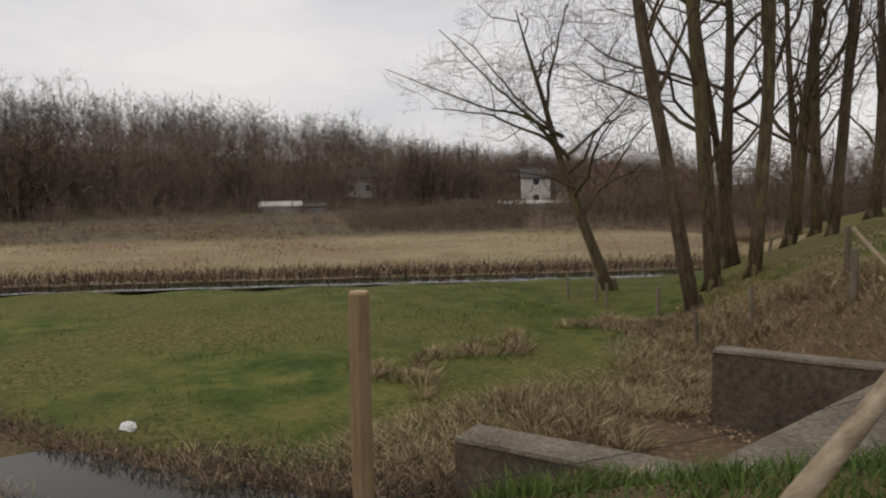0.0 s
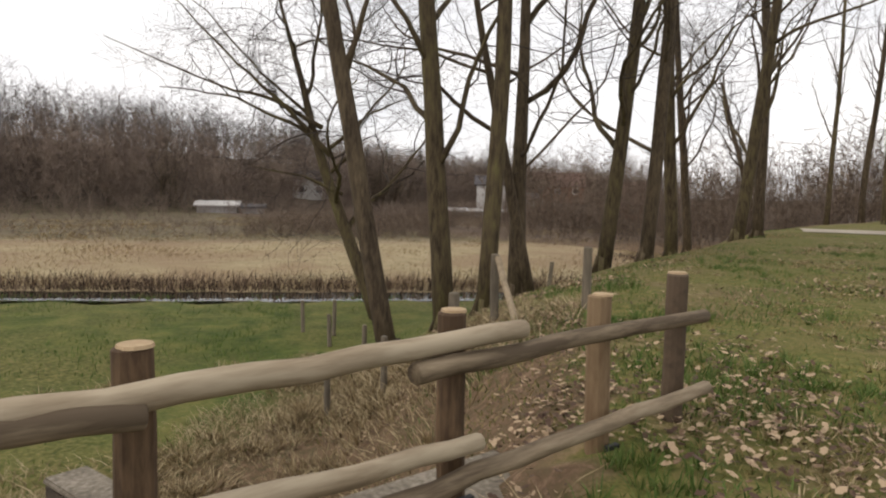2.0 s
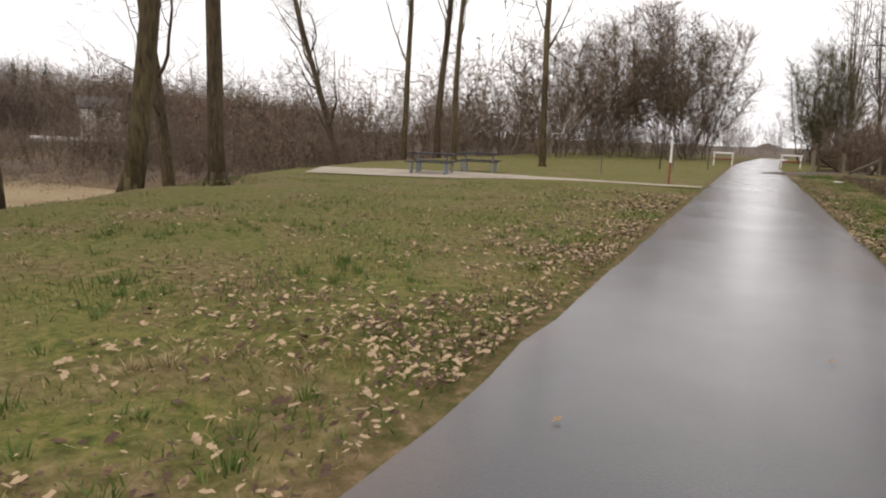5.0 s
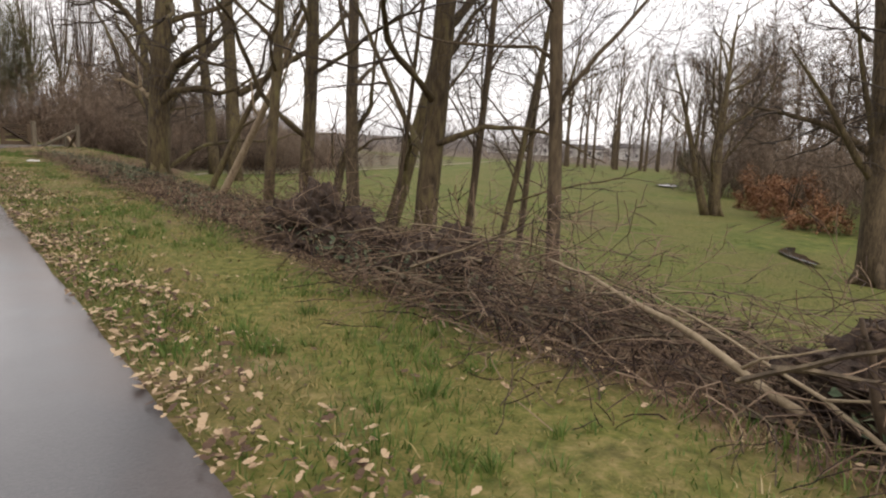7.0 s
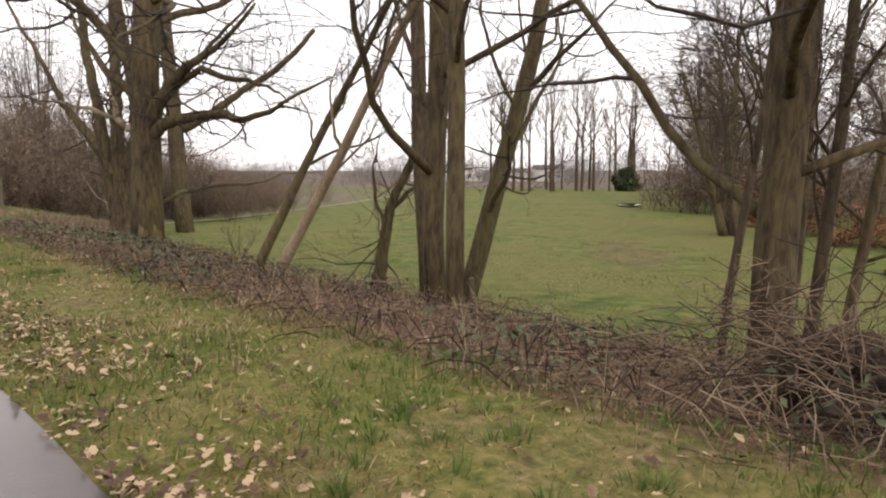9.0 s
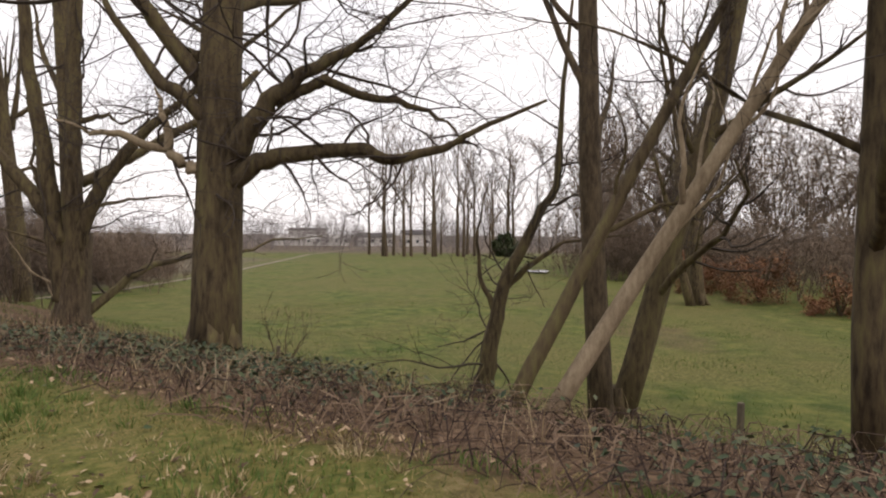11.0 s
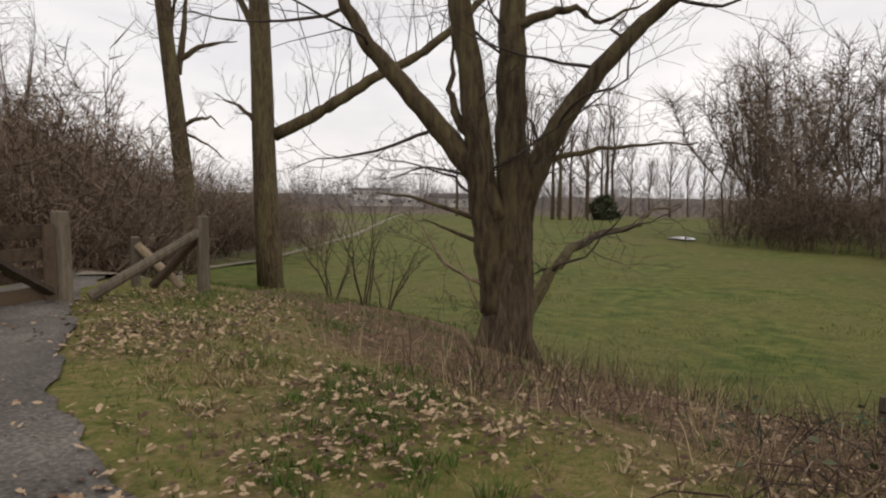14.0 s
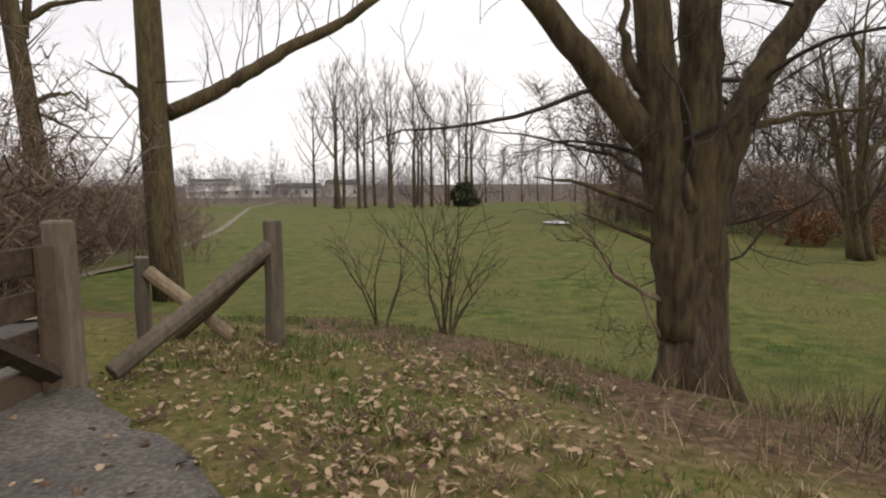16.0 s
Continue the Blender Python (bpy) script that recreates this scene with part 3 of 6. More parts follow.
def flare(wood, r, rng, moss=1.0):
    """Root flare at the foot of a trunk."""
    for i in range(5):
        a = i * 1.257 + rng.uniform(-0.3, 0.3)
        d = Vector((math.cos(a), math.sin(a), 0))
        wood.tube([d * r * 0.3 + Vector((0, 0, r * 2.2)), d * r * 0.75 + Vector((0, 0, r * 0.8)), d * r * 1.5 + Vector((0, 0, -0.06))], [r * 0.5, r * 0.42, r * 0.2], 5)


def tree(x, y, r, height, lean, seed, style=NORMAL, label="bare mossy tree on the bank", limbs=(), mat=None, group="bare trees along the path", stems=(), z=None, yaw=-56.0, roots=True, bushy=2.0):
    """A leafless tree. limbs: (material, radius, points) with points as (right, up) in the plane that faces the path's view; stems: extra trunks."""
    rng = random.Random(seed)
    base = thing("bare_tree", label, "tree", x, y, (ground_z(x, y) if z is None else z) - 0.05, group=group)
    wood, twigs = Mesh(), Mesh()
    grow(wood, twigs, Vector((0, 0, -0.1)), Vector((lean[0], lean[1], 1)), height, r, 0, rng, style)
    for dx, dy, rr, hh, lx, ly in stems:
        grow(wood, twigs, Vector((dx, dy, -0.1)), Vector((lx, ly, 1)), hh, rr, 0, rng, style)
    if roots:
        flare(wood, r, rng)
    right = Vector((math.cos(radians(yaw)), math.sin(radians(yaw)), 0))
    away = Vector((-math.sin(radians(yaw)), math.cos(radians(yaw)), 0))
    for lm, lr, pts, *aim in limbs:
        limb = Mesh()
        if aim:
            right = Vector((math.cos(radians(aim[0])), math.sin(radians(aim[0])), 0))
        depth = rng.uniform(-0.25, 0.25)
        path = [right * a + Vector((0, 0, b)) + away * depth * i / len(pts) for i, (a, b) in enumerate(pts)]
        fine = []
        for i in range(len(path) - 1):
            for s in range(4):
                fine.append(path[i].lerp(path[i + 1], s / 4) + Vector([rng.uniform(-1, 1) * lr * (0.4 if lr < 0.1 else 0.12) for _ in range(3)]) * (0 if i == s == 0 else 1))
        fine.append(path[-1])
        radii = [lr * (1 - (0.86 if lr < 0.16 else 0.5) * i / (len(fine) - 1)) for i in range(len(fine))]
        limb.tube(fine, radii, 7)
        for i in range(3, len(fine) - 1):
            for _ in range(int(bushy + rng.random())):
                d = Vector((rng.gauss(0, 1), rng.gauss(0, 1), rng.gauss(0.3, 0.8))) if lr < 0.19 or lr > 0.21 else Vector((rng.gauss(0, 0.08), rng.gauss(0, 0.08), 1))
                grow(limb, twigs, fine[i], d, rng.uniform(0.5, 1.2) * (0.45 + 9 * lr), min(0.02, radii[i] * 0.32), 2, rng, dict(style, levels=4, kids=(0, 0, 6, 3)))
        part("limb", limb, lm or BARK_MOSS, base, "barkless pale broken limb" if lm is BARK_PALE else "", soft=True)
    part("trunk", wood, mat or (BARK_MOSS if seed % 2 else BARK), base, soft=True)
    part("crown", twigs, TWIG, base)
    return base


# the row along the left-hand bank
LEFT_ROW = [
    (-10.6, -2.6, 0.15, 7.0, (-0.20, -0.27), 11, SPREAD, "slender tree leaning over the meadow with arching twigs"),
    (-7.2, -4.7, 0.135, 9.0, (-0.11, -0.14), 12, SLIM, "bare tree with a mossy trunk beside the old fence"),
    (-7.5, -3.6, 0.155, 10.0, (-0.05, -0.07), 13, NORMAL, "bare tree with a straight mossy trunk on the bank"),
    (-6.8, -3.5, 0.125, 9.5, (0.03, 0.05), 15, SLIM, "bare tree with a straight mossy trunk on the bank"),
    (-8.8, -0.9, 0.17, 10.0, (0.0, 0.01), 16, SPREAD, "forked bare tree with wide limbs on the bank"),
    (-8.1, 0.66, 0.15, 10.0, (0.10, 0.12), 17, NORMAL, "bare tree leaning a little along the bank"),
    (-7.2, 0.7, 0.13, 9.5, (0.03, 0.03), 18, SLIM, "bare tree with a straight mossy trunk on the bank"),
    (-9.2, 4.7, 0.16, 10.0, (0.02, 0.0), 19, NORMAL, "bare tree with a straight mossy trunk on the bank"),
    (-12.3, 10.6, 0.15, 9.5, (-0.05, -0.04), 20, NORMAL, "bare tree behind the crest of the bank"),
    (-8.4, 6.2, 0.16, 10.0, (0.06, 0.07), 21, NORMAL, "bare tree near the picnic place"),
    (-9.1, 8.7, 0.16, 10.0, (0.0, -0.01), 22, SLIM, "bare tree near the picnic place"),
    (-13.1, 23.5, 0.13, 10.5, (0.0, 0.02), 23, SLIM, "slim bare tree behind the picnic place"),
    (-11.9, 24.2, 0.15, 11.0, (0.01, 0.0), 24, SLIM, "slim bare tree behind the picnic place"),
    (-10.6, 23.0, 0.12, 10.5, (0.0, 0.0), 25, SLIM, "slim bare tree behind the picnic place"),
    (-16.3, 24.0, 0.16, 8.5, (-0.22, -0.18), 26, NORMAL, "bare tree leaning over the valley"),
    (-6.9, 22.5, 0.13, 10.5, (0.0, -0.02), 27, SLIM, "slim bare tree behind the picnic place"),
]
for x, y, r, h, ln, sd, st, lb in LEFT_ROW:
    arms = ((None, 0.04, ((-0.72, 2.4), (-1.4, 2.7), (-2.4, 2.9))), (None, 0.055, ((-0.95, 3.1), (-1.7, 3.9), (-2.6, 4.7), (-3.9, 6.0))), (None, 0.05, ((-1.1, 3.6), (-2.0, 4.1), (-2.9, 4.3), (-5.1, 5.2))), (None, 0.04, ((-1.0, 3.2), (-0.2, 3.9), (0.6, 4.2)))) if sd == 11 else ()
    tree(x, y, r, h, ln, sd, st, lb, limbs=arms, yaw=52.0, stems=((0.22, 0.2, 0.12, 8.5, -0.12, -0.16),) if sd == 16 else ())

# the row along the right-hand bank
TWIGGY = dict(NORMAL, bare=0.16, kids=(16, 8, 5, 3), up=0.04)
tree(4.85, 21.9, 0.27, 9.0, (0.0, 0.0), 31, dict(OAKISH, bare=0.28, kids=(18, 8, 4, 2), ratio=(0.36, 0.54)), "big old oak with thick limbs and platy bark", bushy=0.8, limbs=(
    (None, 0.115, ((0.1, 1.85), (0.44, 2.1), (0.8, 2.18), (1.5, 2.24), (1.79, 2.12), (2.32, 2.24), (2.61, 2.4), (3.36, 2.73))),
    (None, 0.15, ((0.05, 1.9), (0.3, 2.4), (0.55, 2.72), (0.9, 3.0), (1.5, 3.32), (2.1, 3.9))),
    (None, 0.07, ((0.6, 2.7), (1.09, 2.93), (1.85, 2.74), (2.2, 2.68), (2.5, 2.4))),
    (None, 0.09, ((-0.05, 2.5), (-0.5, 2.9), (-1.0, 3.5), (-1.3, 4.2))),
    (BARK_PALE, 0.085, ((0.06, 1.9), (-0.15, 2.0), (-0.3, 2.1), (-0.5, 2.21), (-0.97, 2.36), (-1.29, 2.39), (-1.6, 2.5))),
    (BARK_PALE, 0.055, ((-0.48, 2.2), (-0.52, 2.57), (-0.6, 2.85)))))
tree(6.3, 27.2, 0.27, 1.75, (0.0, 0.0), 32, dict(OAKISH, bare=0.95, kids=(0, 4, 4, 2), taper=0.12), "many-stemmed old tree on the bank by the gate", bushy=0.32, limbs=(
    (None, 0.15, ((-0.12, 1.45), (-0.31, 1.87), (-0.52, 2.13), (-0.89, 2.57), (-1.25, 3.0), (-1.51, 3.26), (-1.74, 3.71), (-2.1, 4.4), (-2.7, 5.3), (-3.2, 6.4))),
    (None, 0.175, ((-0.10, 0.5), (-0.18, 1.14), (-0.29, 2.03), (-0.40, 2.8), (-0.55, 3.7), (-0.68, 4.5), (-0.8, 6.5))),
    (None, 0.20, ((0.05, 0.5), (0.06, 1.14), (0.03, 2.18), (0.0, 2.95), (0.01, 3.69), (0.03, 4.67), (0.1, 7.0))),
    (None, 0.15, ((0.06, 1.3), (0.18, 1.7), (0.36, 2.21), (0.64, 2.64), (0.98, 3.09), (1.31, 3.43), (1.6, 3.68), (2.3, 4.3), (3.0, 4.9), (3.9, 5.7))),
    (None, 0.07, ((-0.28, 2.2), (-0.5, 2.45), (-0.62, 2.75), (-0.6, 3.3))),
    (None, 0.06, ((0.0, 3.35), (0.35, 3.5), (0.62, 3.55), (0.85, 3.38), (1.3, 3.6))),
    (None, 0.042, ((0.2, 1.9), (0.5, 2.1), (0.91, 2.18), (1.36, 2.23), (1.91, 2.26))),
    (None, 0.03, ((-0.2, 1.42), (-0.67, 1.58), (-1.04, 1.69), (-1.33, 1.71))),
    (BARK_PALE, 0.026, ((-0.2, 0.75), (-0.64, 1.0), (-0.8, 1.24), (-1.04, 1.58))),
    (BARK_PALE, 0.02, ((-0.1, 0.25), (-0.35, 0.7), (-0.55, 1.15))),
    (None, 0.028, ((-0.2, 1.2), (-0.62, 1.35), (-0.88, 1.45))),
    (None, 0.085, ((0.12, 0.2), (0.8, 0.7), (1.5, 1.08), (2.5, 1.2), (3.6, 1.25), (4.4, 1.5), (6.0, 1.6)), 0.0),
    (None, 0.04, ((0.15, 0.25), (0.6, 0.48), (0.83, 0.72)))))
tree(13.3, 39.4, 0.40, 15.0, (-0.02, 0.03), 33, dict(SLIM, levels=3, kids=(6, 5, 4), bare=0.5), "bare dead-topped tree behind the gate", limbs=((None, 0.2, ((0.1, 5.0), (1.21, 5.55), (2.17, 6.1), (3.12, 6.72), (4.22, 7.27), (5.17, 7.96), (6.2, 9.0))), (None, 0.09, ((-0.3, 5.3), (-0.9, 5.8), (-1.64, 6.2)))), z=-2.3, yaw=-54.0, bushy=0.9)
tree(13.7, 43.8, 0.36, 12.5, (-0.04, 0.057), 35, dict(SLIM, levels=3, kids=(6, 5, 4), bare=0.5, bend=0.04), "bare broken-topped tree behind the gate", limbs=((None, 0.14, ((-0.5, 7.2), (-0.3, 8.4), (-0.16, 9.6), (0.0, 12.0))), (None, 0.12, ((-0.53, 7.6), (0.2, 8.1), (0.63, 8.24), (1.45, 8.33))), (None, 0.09, ((-0.39, 5.5), (0.2, 5.75), (0.57, 5.81), (1.06, 5.41))), (None, 0.06, ((-0.37, 5.3), (0.5, 4.9), (1.1, 4.44)))), z=-2.3, yaw=-54.0, bushy=0.4)
tree(8.7, 19.1, 0.17, 10.0, (0.0, 0.0), 36, SLIM, "bare tree with a straight trunk below the path")
tree(9.7, 19.2, 0.20, 9.0, (0.15, -0.23), 37, NORMAL, "thick bare tree leaning along the bank")
tree(5.1, 18.4, 0.08, 4.6, (0.31, -0.49), 38, dict(SLIM, bend=0.14), "thin pale leaning tree", mat=BARK_PALE, roots=False)
tree(4.95, 18.65, 0.07, 4.4, (0.27, -0.42), 39, dict(SLIM, bend=0.16), "thin leaning tree with mossy bark", mat=BARK_MOSS, roots=False)
tree(9.15, 21.1, 0.15, 0.5, (0.04, -0.06), 40, dict(NORMAL, bare=0.9, kids=(0, 5, 5, 3), taper=0.2), "low branching crooked tree beside the leaning stems", bushy=1.0, limbs=(
    (None, 0.155, ((0.0, 0.1), (0.1, 0.7), (0.2, 1.3), (0.34, 1.9), (0.68, 2.6), (1.08, 3.3), (1.15, 4.4), (1.3, 6.2))),
    (None, 0.06, ((0.28, 1.7), (0.75, 2.15), (1.2, 2.45), (2.2, 2.55))),
    (None, 0.05, ((0.2, 1.3), (-0.05, 1.9), (-0.1, 2.6), (0.1, 3.4)))))
tree(6.0, 16.2, 0.135, 10.0, (0.0, 0.01), 41, TWIGGY, "bare tree with a straight trunk on the bank")
tree(5.9, 12.35, 0.17, 10.0, (0.0, 0.0), 43, dict(NORMAL, bare=0.12, kids=(14, 7, 5, 3), up=0.02), "bare tree with a thick straight trunk above the brush", limbs=((None, 0.05, ((0.05, 1.6), (0.8, 1.9), (1.6, 1.85), (2.4, 1.5))),))
tree(6.6, 12.3, 0.06, 7.0, (0.07, -0.09), 44, TWIGGY, "thin bare tree beside a thicker one")
tree(7.1, 12.2, 0.055, 6.5, (0.12, -0.14), 45, TWIGGY, "thin bare tree beside a thicker one")
tree(5.36, 9.38, 0.075, 8.0, (-0.04, 0.05), 46, TWIGGY, "thin bare tree above the brush heap")
tree(18.0, 10.9, 0.36, 9.0, (-0.02, 0.05), 48, dict(SPREAD, bare=0.3), "old tree with long limbs beside the brook", limbs=((None, 0.13, ((0.0, 2.2), (-0.7, 2.9), (-1.6, 4.2), (-2.6, 5.4))), (None, 0.12, ((0.0, 2.4), (-0.5, 3.6), (-1.0, 5.2), (-1.3, 6.5)))), yaw=-38.0)
tree(30.0, 22.0, 0.32, 9.5, (-0.05, 0.06), 49, dict(NORMAL, taper=0.92, bare=0.15, kids=(12, 7, 6, 4)), "old tree standing at the edge of the scrub", stems=((0.4, 0.3, 0.25, 9.0, 0.12, 0.1), (-0.4, 0.2, 0.22, 8.0, -0.2, 0.15)))
tree(4.5, 14.45, 0.085, 9.0, (0.0, 0.01), 55, TWIGGY, "slim bare tree beside a thicker one")

for x, y, r, h, sd in ((5.55, 12.6, 0.035, 6.0, 50), (8.3, 13.0, 0.06, 6.5, 54)):
    tree(x, y, r, h, (0.05, -0.06), sd, TWIGGY, "thin young tree with a haze of twigs", roots=False)

# shrubs on the bank
for i, (x, y, h) in enumerate(((6.6, 30.0, 1.2), (6.4, 29.25, 1.25), (7.1, 29.5, 0.85), (7.3, 23.4, 0.9))):
    rng = random.Random(70 + i)
    sh = thing("bare_shrub", "bare thorny shrub with thin stems on the bank", "shrub", x, y, ground_z(x, y) - 0.03, group="bare shrubs on the bank")
    wood, twigs = Mesh(), Mesh()
    for k in range(5):
        a = rng.uniform(0, 6.28)
        grow(wood, twigs, Vector((math.cos(a) * 0.05, math.sin(a) * 0.05, 0)), Vector((math.cos(a) * 0.34, math.sin(a) * 0.34, 1)), h * rng.uniform(0.7, 1.15), 0.014, 2, rng, dict(NORMAL, split=3, levels=4, kids=(0, 0, 5, 2), bend=0.07))
    part("stem", wood, BARK, sh)
    part("crown", twigs, TWIG, sh)


# ---- woods and far trees ----
def cheap_tree(wood, m, x, y, z, h, rng, stems=1, dense=46, wide=0.34, low=(0.22, 0.4), fine=1.0):
    """A far leafless tree: a trunk, ascending limbs and a haze of thin twigs in a rounded crown."""
    w = max(0.010, h * 0.0042) * fine
    slim = 0.45 + 0.55 * fine
    foot = Vector((x, y, z - 0.2))
    limbs = []
    for s in range(stems):
        a = rng.uniform(0, 6.28)
        off = Vector((math.cos(a), math.sin(a), 0)) * (0.04 * h * (stems > 1))
        fork = foot + off * 2 + Vector((rng.uniform(-0.03, 0.03) * h, rng.uniform(-0.03, 0.03) * h, h * rng.uniform(*low)))
        r = h * rng.uniform(0.010, 0.015) * slim * (0.55 if wide > 0.65 else 1.0)
        wood.tube([foot + off, fork], [r, r * 0.75], 3, cap=False)
        for k in range(max(3, int(6 / stems) + 1)):
            b = rng.uniform(0, 6.28)
            out = rng.uniform(0.15, 1.0) * wide * h * 0.62
            tip = fork + Vector((math.cos(b) * out, math.sin(b) * out, 0))
            tip.z = z + h * (1.02 - 0.42 * (out / (wide * h * 0.62)) ** 2) * rng.uniform(0.88, 1.0)
            mid = fork.lerp(tip, 0.45) + Vector((math.cos(b), math.sin(b), 0)) * out * 0.15
            wood.tube([fork, mid, tip], [r * 0.55, r * 0.35, r * 0.08], 3, cap=False)
            limbs.append((fork, mid, tip))
    for i in range(dense):
        fork, mid, tip = rng.choice(limbs)
        s2 = rng.uniform(0.15, 1.0)
        p = fork.lerp(mid, s2 * 2) if s2 < 0.5 else mid.lerp(tip, s2 * 2 - 1)
        b = rng.uniform(0, 6.28)
        ln = h * rng.uniform(0.08, 0.2)
        d = Vector((math.cos(b), math.sin(b), rng.uniform(0.0, 1.5))).normalized()
        e = p + d * ln
        o = Vector((-math.sin(b), math.cos(b), 0)) * w
        k = len(m.v)
        m.v += [p - o, p + o, e, p + Vector((0, 0, w * 1.6))]
        m.f += [(k, k + 1, k + 2), (k + 1, k + 3, k + 2)]
        for _ in range(4):
            q = p.lerp(e, rng.uniform(0.25, 1.0))
            t = q + (d + Vector((rng.gauss(0, 0.7), rng.gauss(0, 0.7), rng.gauss(0.15, 0.5)))).normalized() * ln * rng.uniform(0.3, 0.6)
            k = len(m.v)
            o2 = o * 0.55 + Vector((0, 0, w * 0.3))
            m.v += [q - o2, q + o2, t]
            m.f.append((k, k + 1, k + 2))


def far_wood(name, label, spots, mat, seed, stems=1, dense=46, wide=0.34, low=(0.22, 0.4), fine=1.0):
    rng = random.Random(seed)
    m = Mesh()
    for x, y, h in spots:
        cheap_tree(m, m, x, y, ground_z(x, y), h, rng, stems, dense, wide, low, fine)
    return tagged(part(name, m, mat), label, "woodland", kind="stuff")


def far_trees(label, spots, mat, seed, group, stems=1, dense=46, wide=0.34, low=(0.22, 0.4), fine=1.0):
    """Single far trees, each a thing of its own."""
    rng = random.Random(seed)
    for x, y, h in spots:
        ob = thing("bare_tree", label, "tree", x, y, ground_z(x, y), group=group)
        wood, twigs = Mesh(), Mesh()
        cheap_tree(wood, twigs, 0.0, 0.0, 0.0, h, rng, stems, dense, wide, low, fine)
        part("trunk", wood, BARK, ob)
        part("crown", twigs, mat, ob)


rng = random.Random(5)
hill = [(-71 - abs(rng.gauss(0, 1)) * 20, rng.uniform(-28, 110), rng.uniform(5.2, 7.8) * (1 + 0.3 * smooth(rng.random(), 0.7, 1.0))) for _ in range(1600)]
HOMES = ((-70.5, 16.5), (-68.5, 19.5), (-80.7, 32.8), (-62.5, 48.5), (-45, 54.5), (-56, 41), (-49, 49))


def open_view(x, y):
    """False where a tree would stand right in front of one of the houses."""
    for hx, hy in HOMES:
        dx, dy = -hx, -10 - hy
        n = math.hypot(dx, dy)
        s = ((x - hx) * dx + (y - hy) * dy) / n
        off = abs((x - hx) * dy - (y - hy) * dx) / n
        if -3 < s < 24 and off < 0.6:
            return False
    return True


hill = [q for q in hill if open_view(q[0], q[1])]
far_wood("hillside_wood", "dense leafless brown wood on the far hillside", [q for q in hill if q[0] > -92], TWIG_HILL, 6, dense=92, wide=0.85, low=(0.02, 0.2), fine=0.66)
# hilltop rows use the haze-tinted colour to look farther off
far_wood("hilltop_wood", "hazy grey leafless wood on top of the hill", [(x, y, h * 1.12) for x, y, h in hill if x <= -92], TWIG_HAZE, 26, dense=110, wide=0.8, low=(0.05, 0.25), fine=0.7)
far_wood("dark_thicket", "patches of dark ivy-clad trees on the hillside", [q for q in hill if -84 < q[0] and noise.noise(Vector((q[1] * 0.09, q[0] * 0.06, 3))) > 0.3], BRUSH, 28, dense=110, wide=0.6, low=(0.05, 0.3), fine=0.7)
scrub = [(rng.uniform(-75, -58), rng.uniform(-25, 90), rng.uniform(1.0, 2.8)) for _ in range(420)] + [(rng.uniform(-60, -48), rng.uniform(22, 62), rng.uniform(0.8, 1.7)) for _ in range(420)]
scrub = [q for q in scrub if open_view(q[0], q[1])]
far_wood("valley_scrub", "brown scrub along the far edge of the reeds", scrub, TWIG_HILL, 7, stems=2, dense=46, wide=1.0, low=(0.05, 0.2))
band = []
for _ in range(420):
    u, d = rng.random(), rng.uniform(38, 58)
    band.append((-0.96 - (0.865 - 0.16 * u) * d, -15 + (0.502 + 0.206 * u) * d, rng.uniform(0.7, 1.5)))
rough = []
for _ in range(900):
    a, d = radians(rng.uniform(-4, 62)), rng.uniform(37, 66)
    rough.append((-0.9 - math.cos(a) * d, -13 + math.sin(a) * d, rng.uniform(0.25, 0.75)))
rough = [q for q in rough if open_view(q[0], q[1])]
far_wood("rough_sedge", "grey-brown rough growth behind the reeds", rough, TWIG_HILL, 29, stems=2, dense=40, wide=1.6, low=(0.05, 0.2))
far_wood("bramble_band", "dark reddish brown scrub beside the shed", band, TWIG_FAR, 27, stems=2, dense=60, wide=1.2, low=(0.05, 0.2), fine=0.8)
back = [(rng.uniform(-48, -9), rng.uniform(30, 70), rng.uniform(4.0, 8.0)) for _ in range(200)] + [(rng.uniform(-40, -13), rng.uniform(19, 36), rng.uniform(1.6, 3.6)) for _ in range(300)]
back = [q for q in back if open_view(q[0], q[1])]
far_wood("picnic_thicket", "leafless brown thicket behind the picnic place", back, TWIG_FAR, 8, stems=2, dense=80, wide=0.85, low=(0.06, 0.25), fine=0.8)
end_left = [(-3.6, 42, 8.5), (-5.5, 45, 9.5), (-7.5, 43, 9.0), (-4.5, 50, 10), (-9.5, 47, 9), (-2.9, 47, 8.0), (-6.5, 52, 11), (-11, 50, 9), (-13, 45, 7)]
far_trees("round leafless tree where the path ends", end_left, TWIG_FAR, 9, "trees at the end of the path", stems=3, dense=1000, wide=0.85, low=(0.08, 0.25), fine=0.42)
under = random.Random(61)
end_scrub = [(under.uniform(-16, -3.2), under.uniform(37, 54), under.uniform(1.0, 2.8)) for _ in range(110)] + [(under.uniform(2.6, 6), under.uniform(42, 52), under.uniform(0.8, 2.0)) for _ in range(30)]
far_wood("end_scrub", "brown scrub under the trees where the path ends", end_scrub, TWIG_FAR, 62, stems=2, dense=90, wide=1.2, low=(0.05, 0.2), fine=0.8)
far_trees("budding olive tree beside the end of the path", [(2.9, 46, 7.0), (3.6, 49, 7.8), (4.2, 45, 6.4)], TWIG_OLIVE, 10, "trees at the end of the path", stems=3, dense=1100, wide=0.5, low=(0.05, 0.2), fine=0.42)
hedge = [(rng.uniform(3.8, 14), rng.uniform(32, 44), rng.uniform(1.2, 3.2)) for _ in range(280)] + [(rng.uniform(4.6, 12), rng.uniform(44, 60), rng.uniform(1.5, 2.6)) for _ in range(80)]
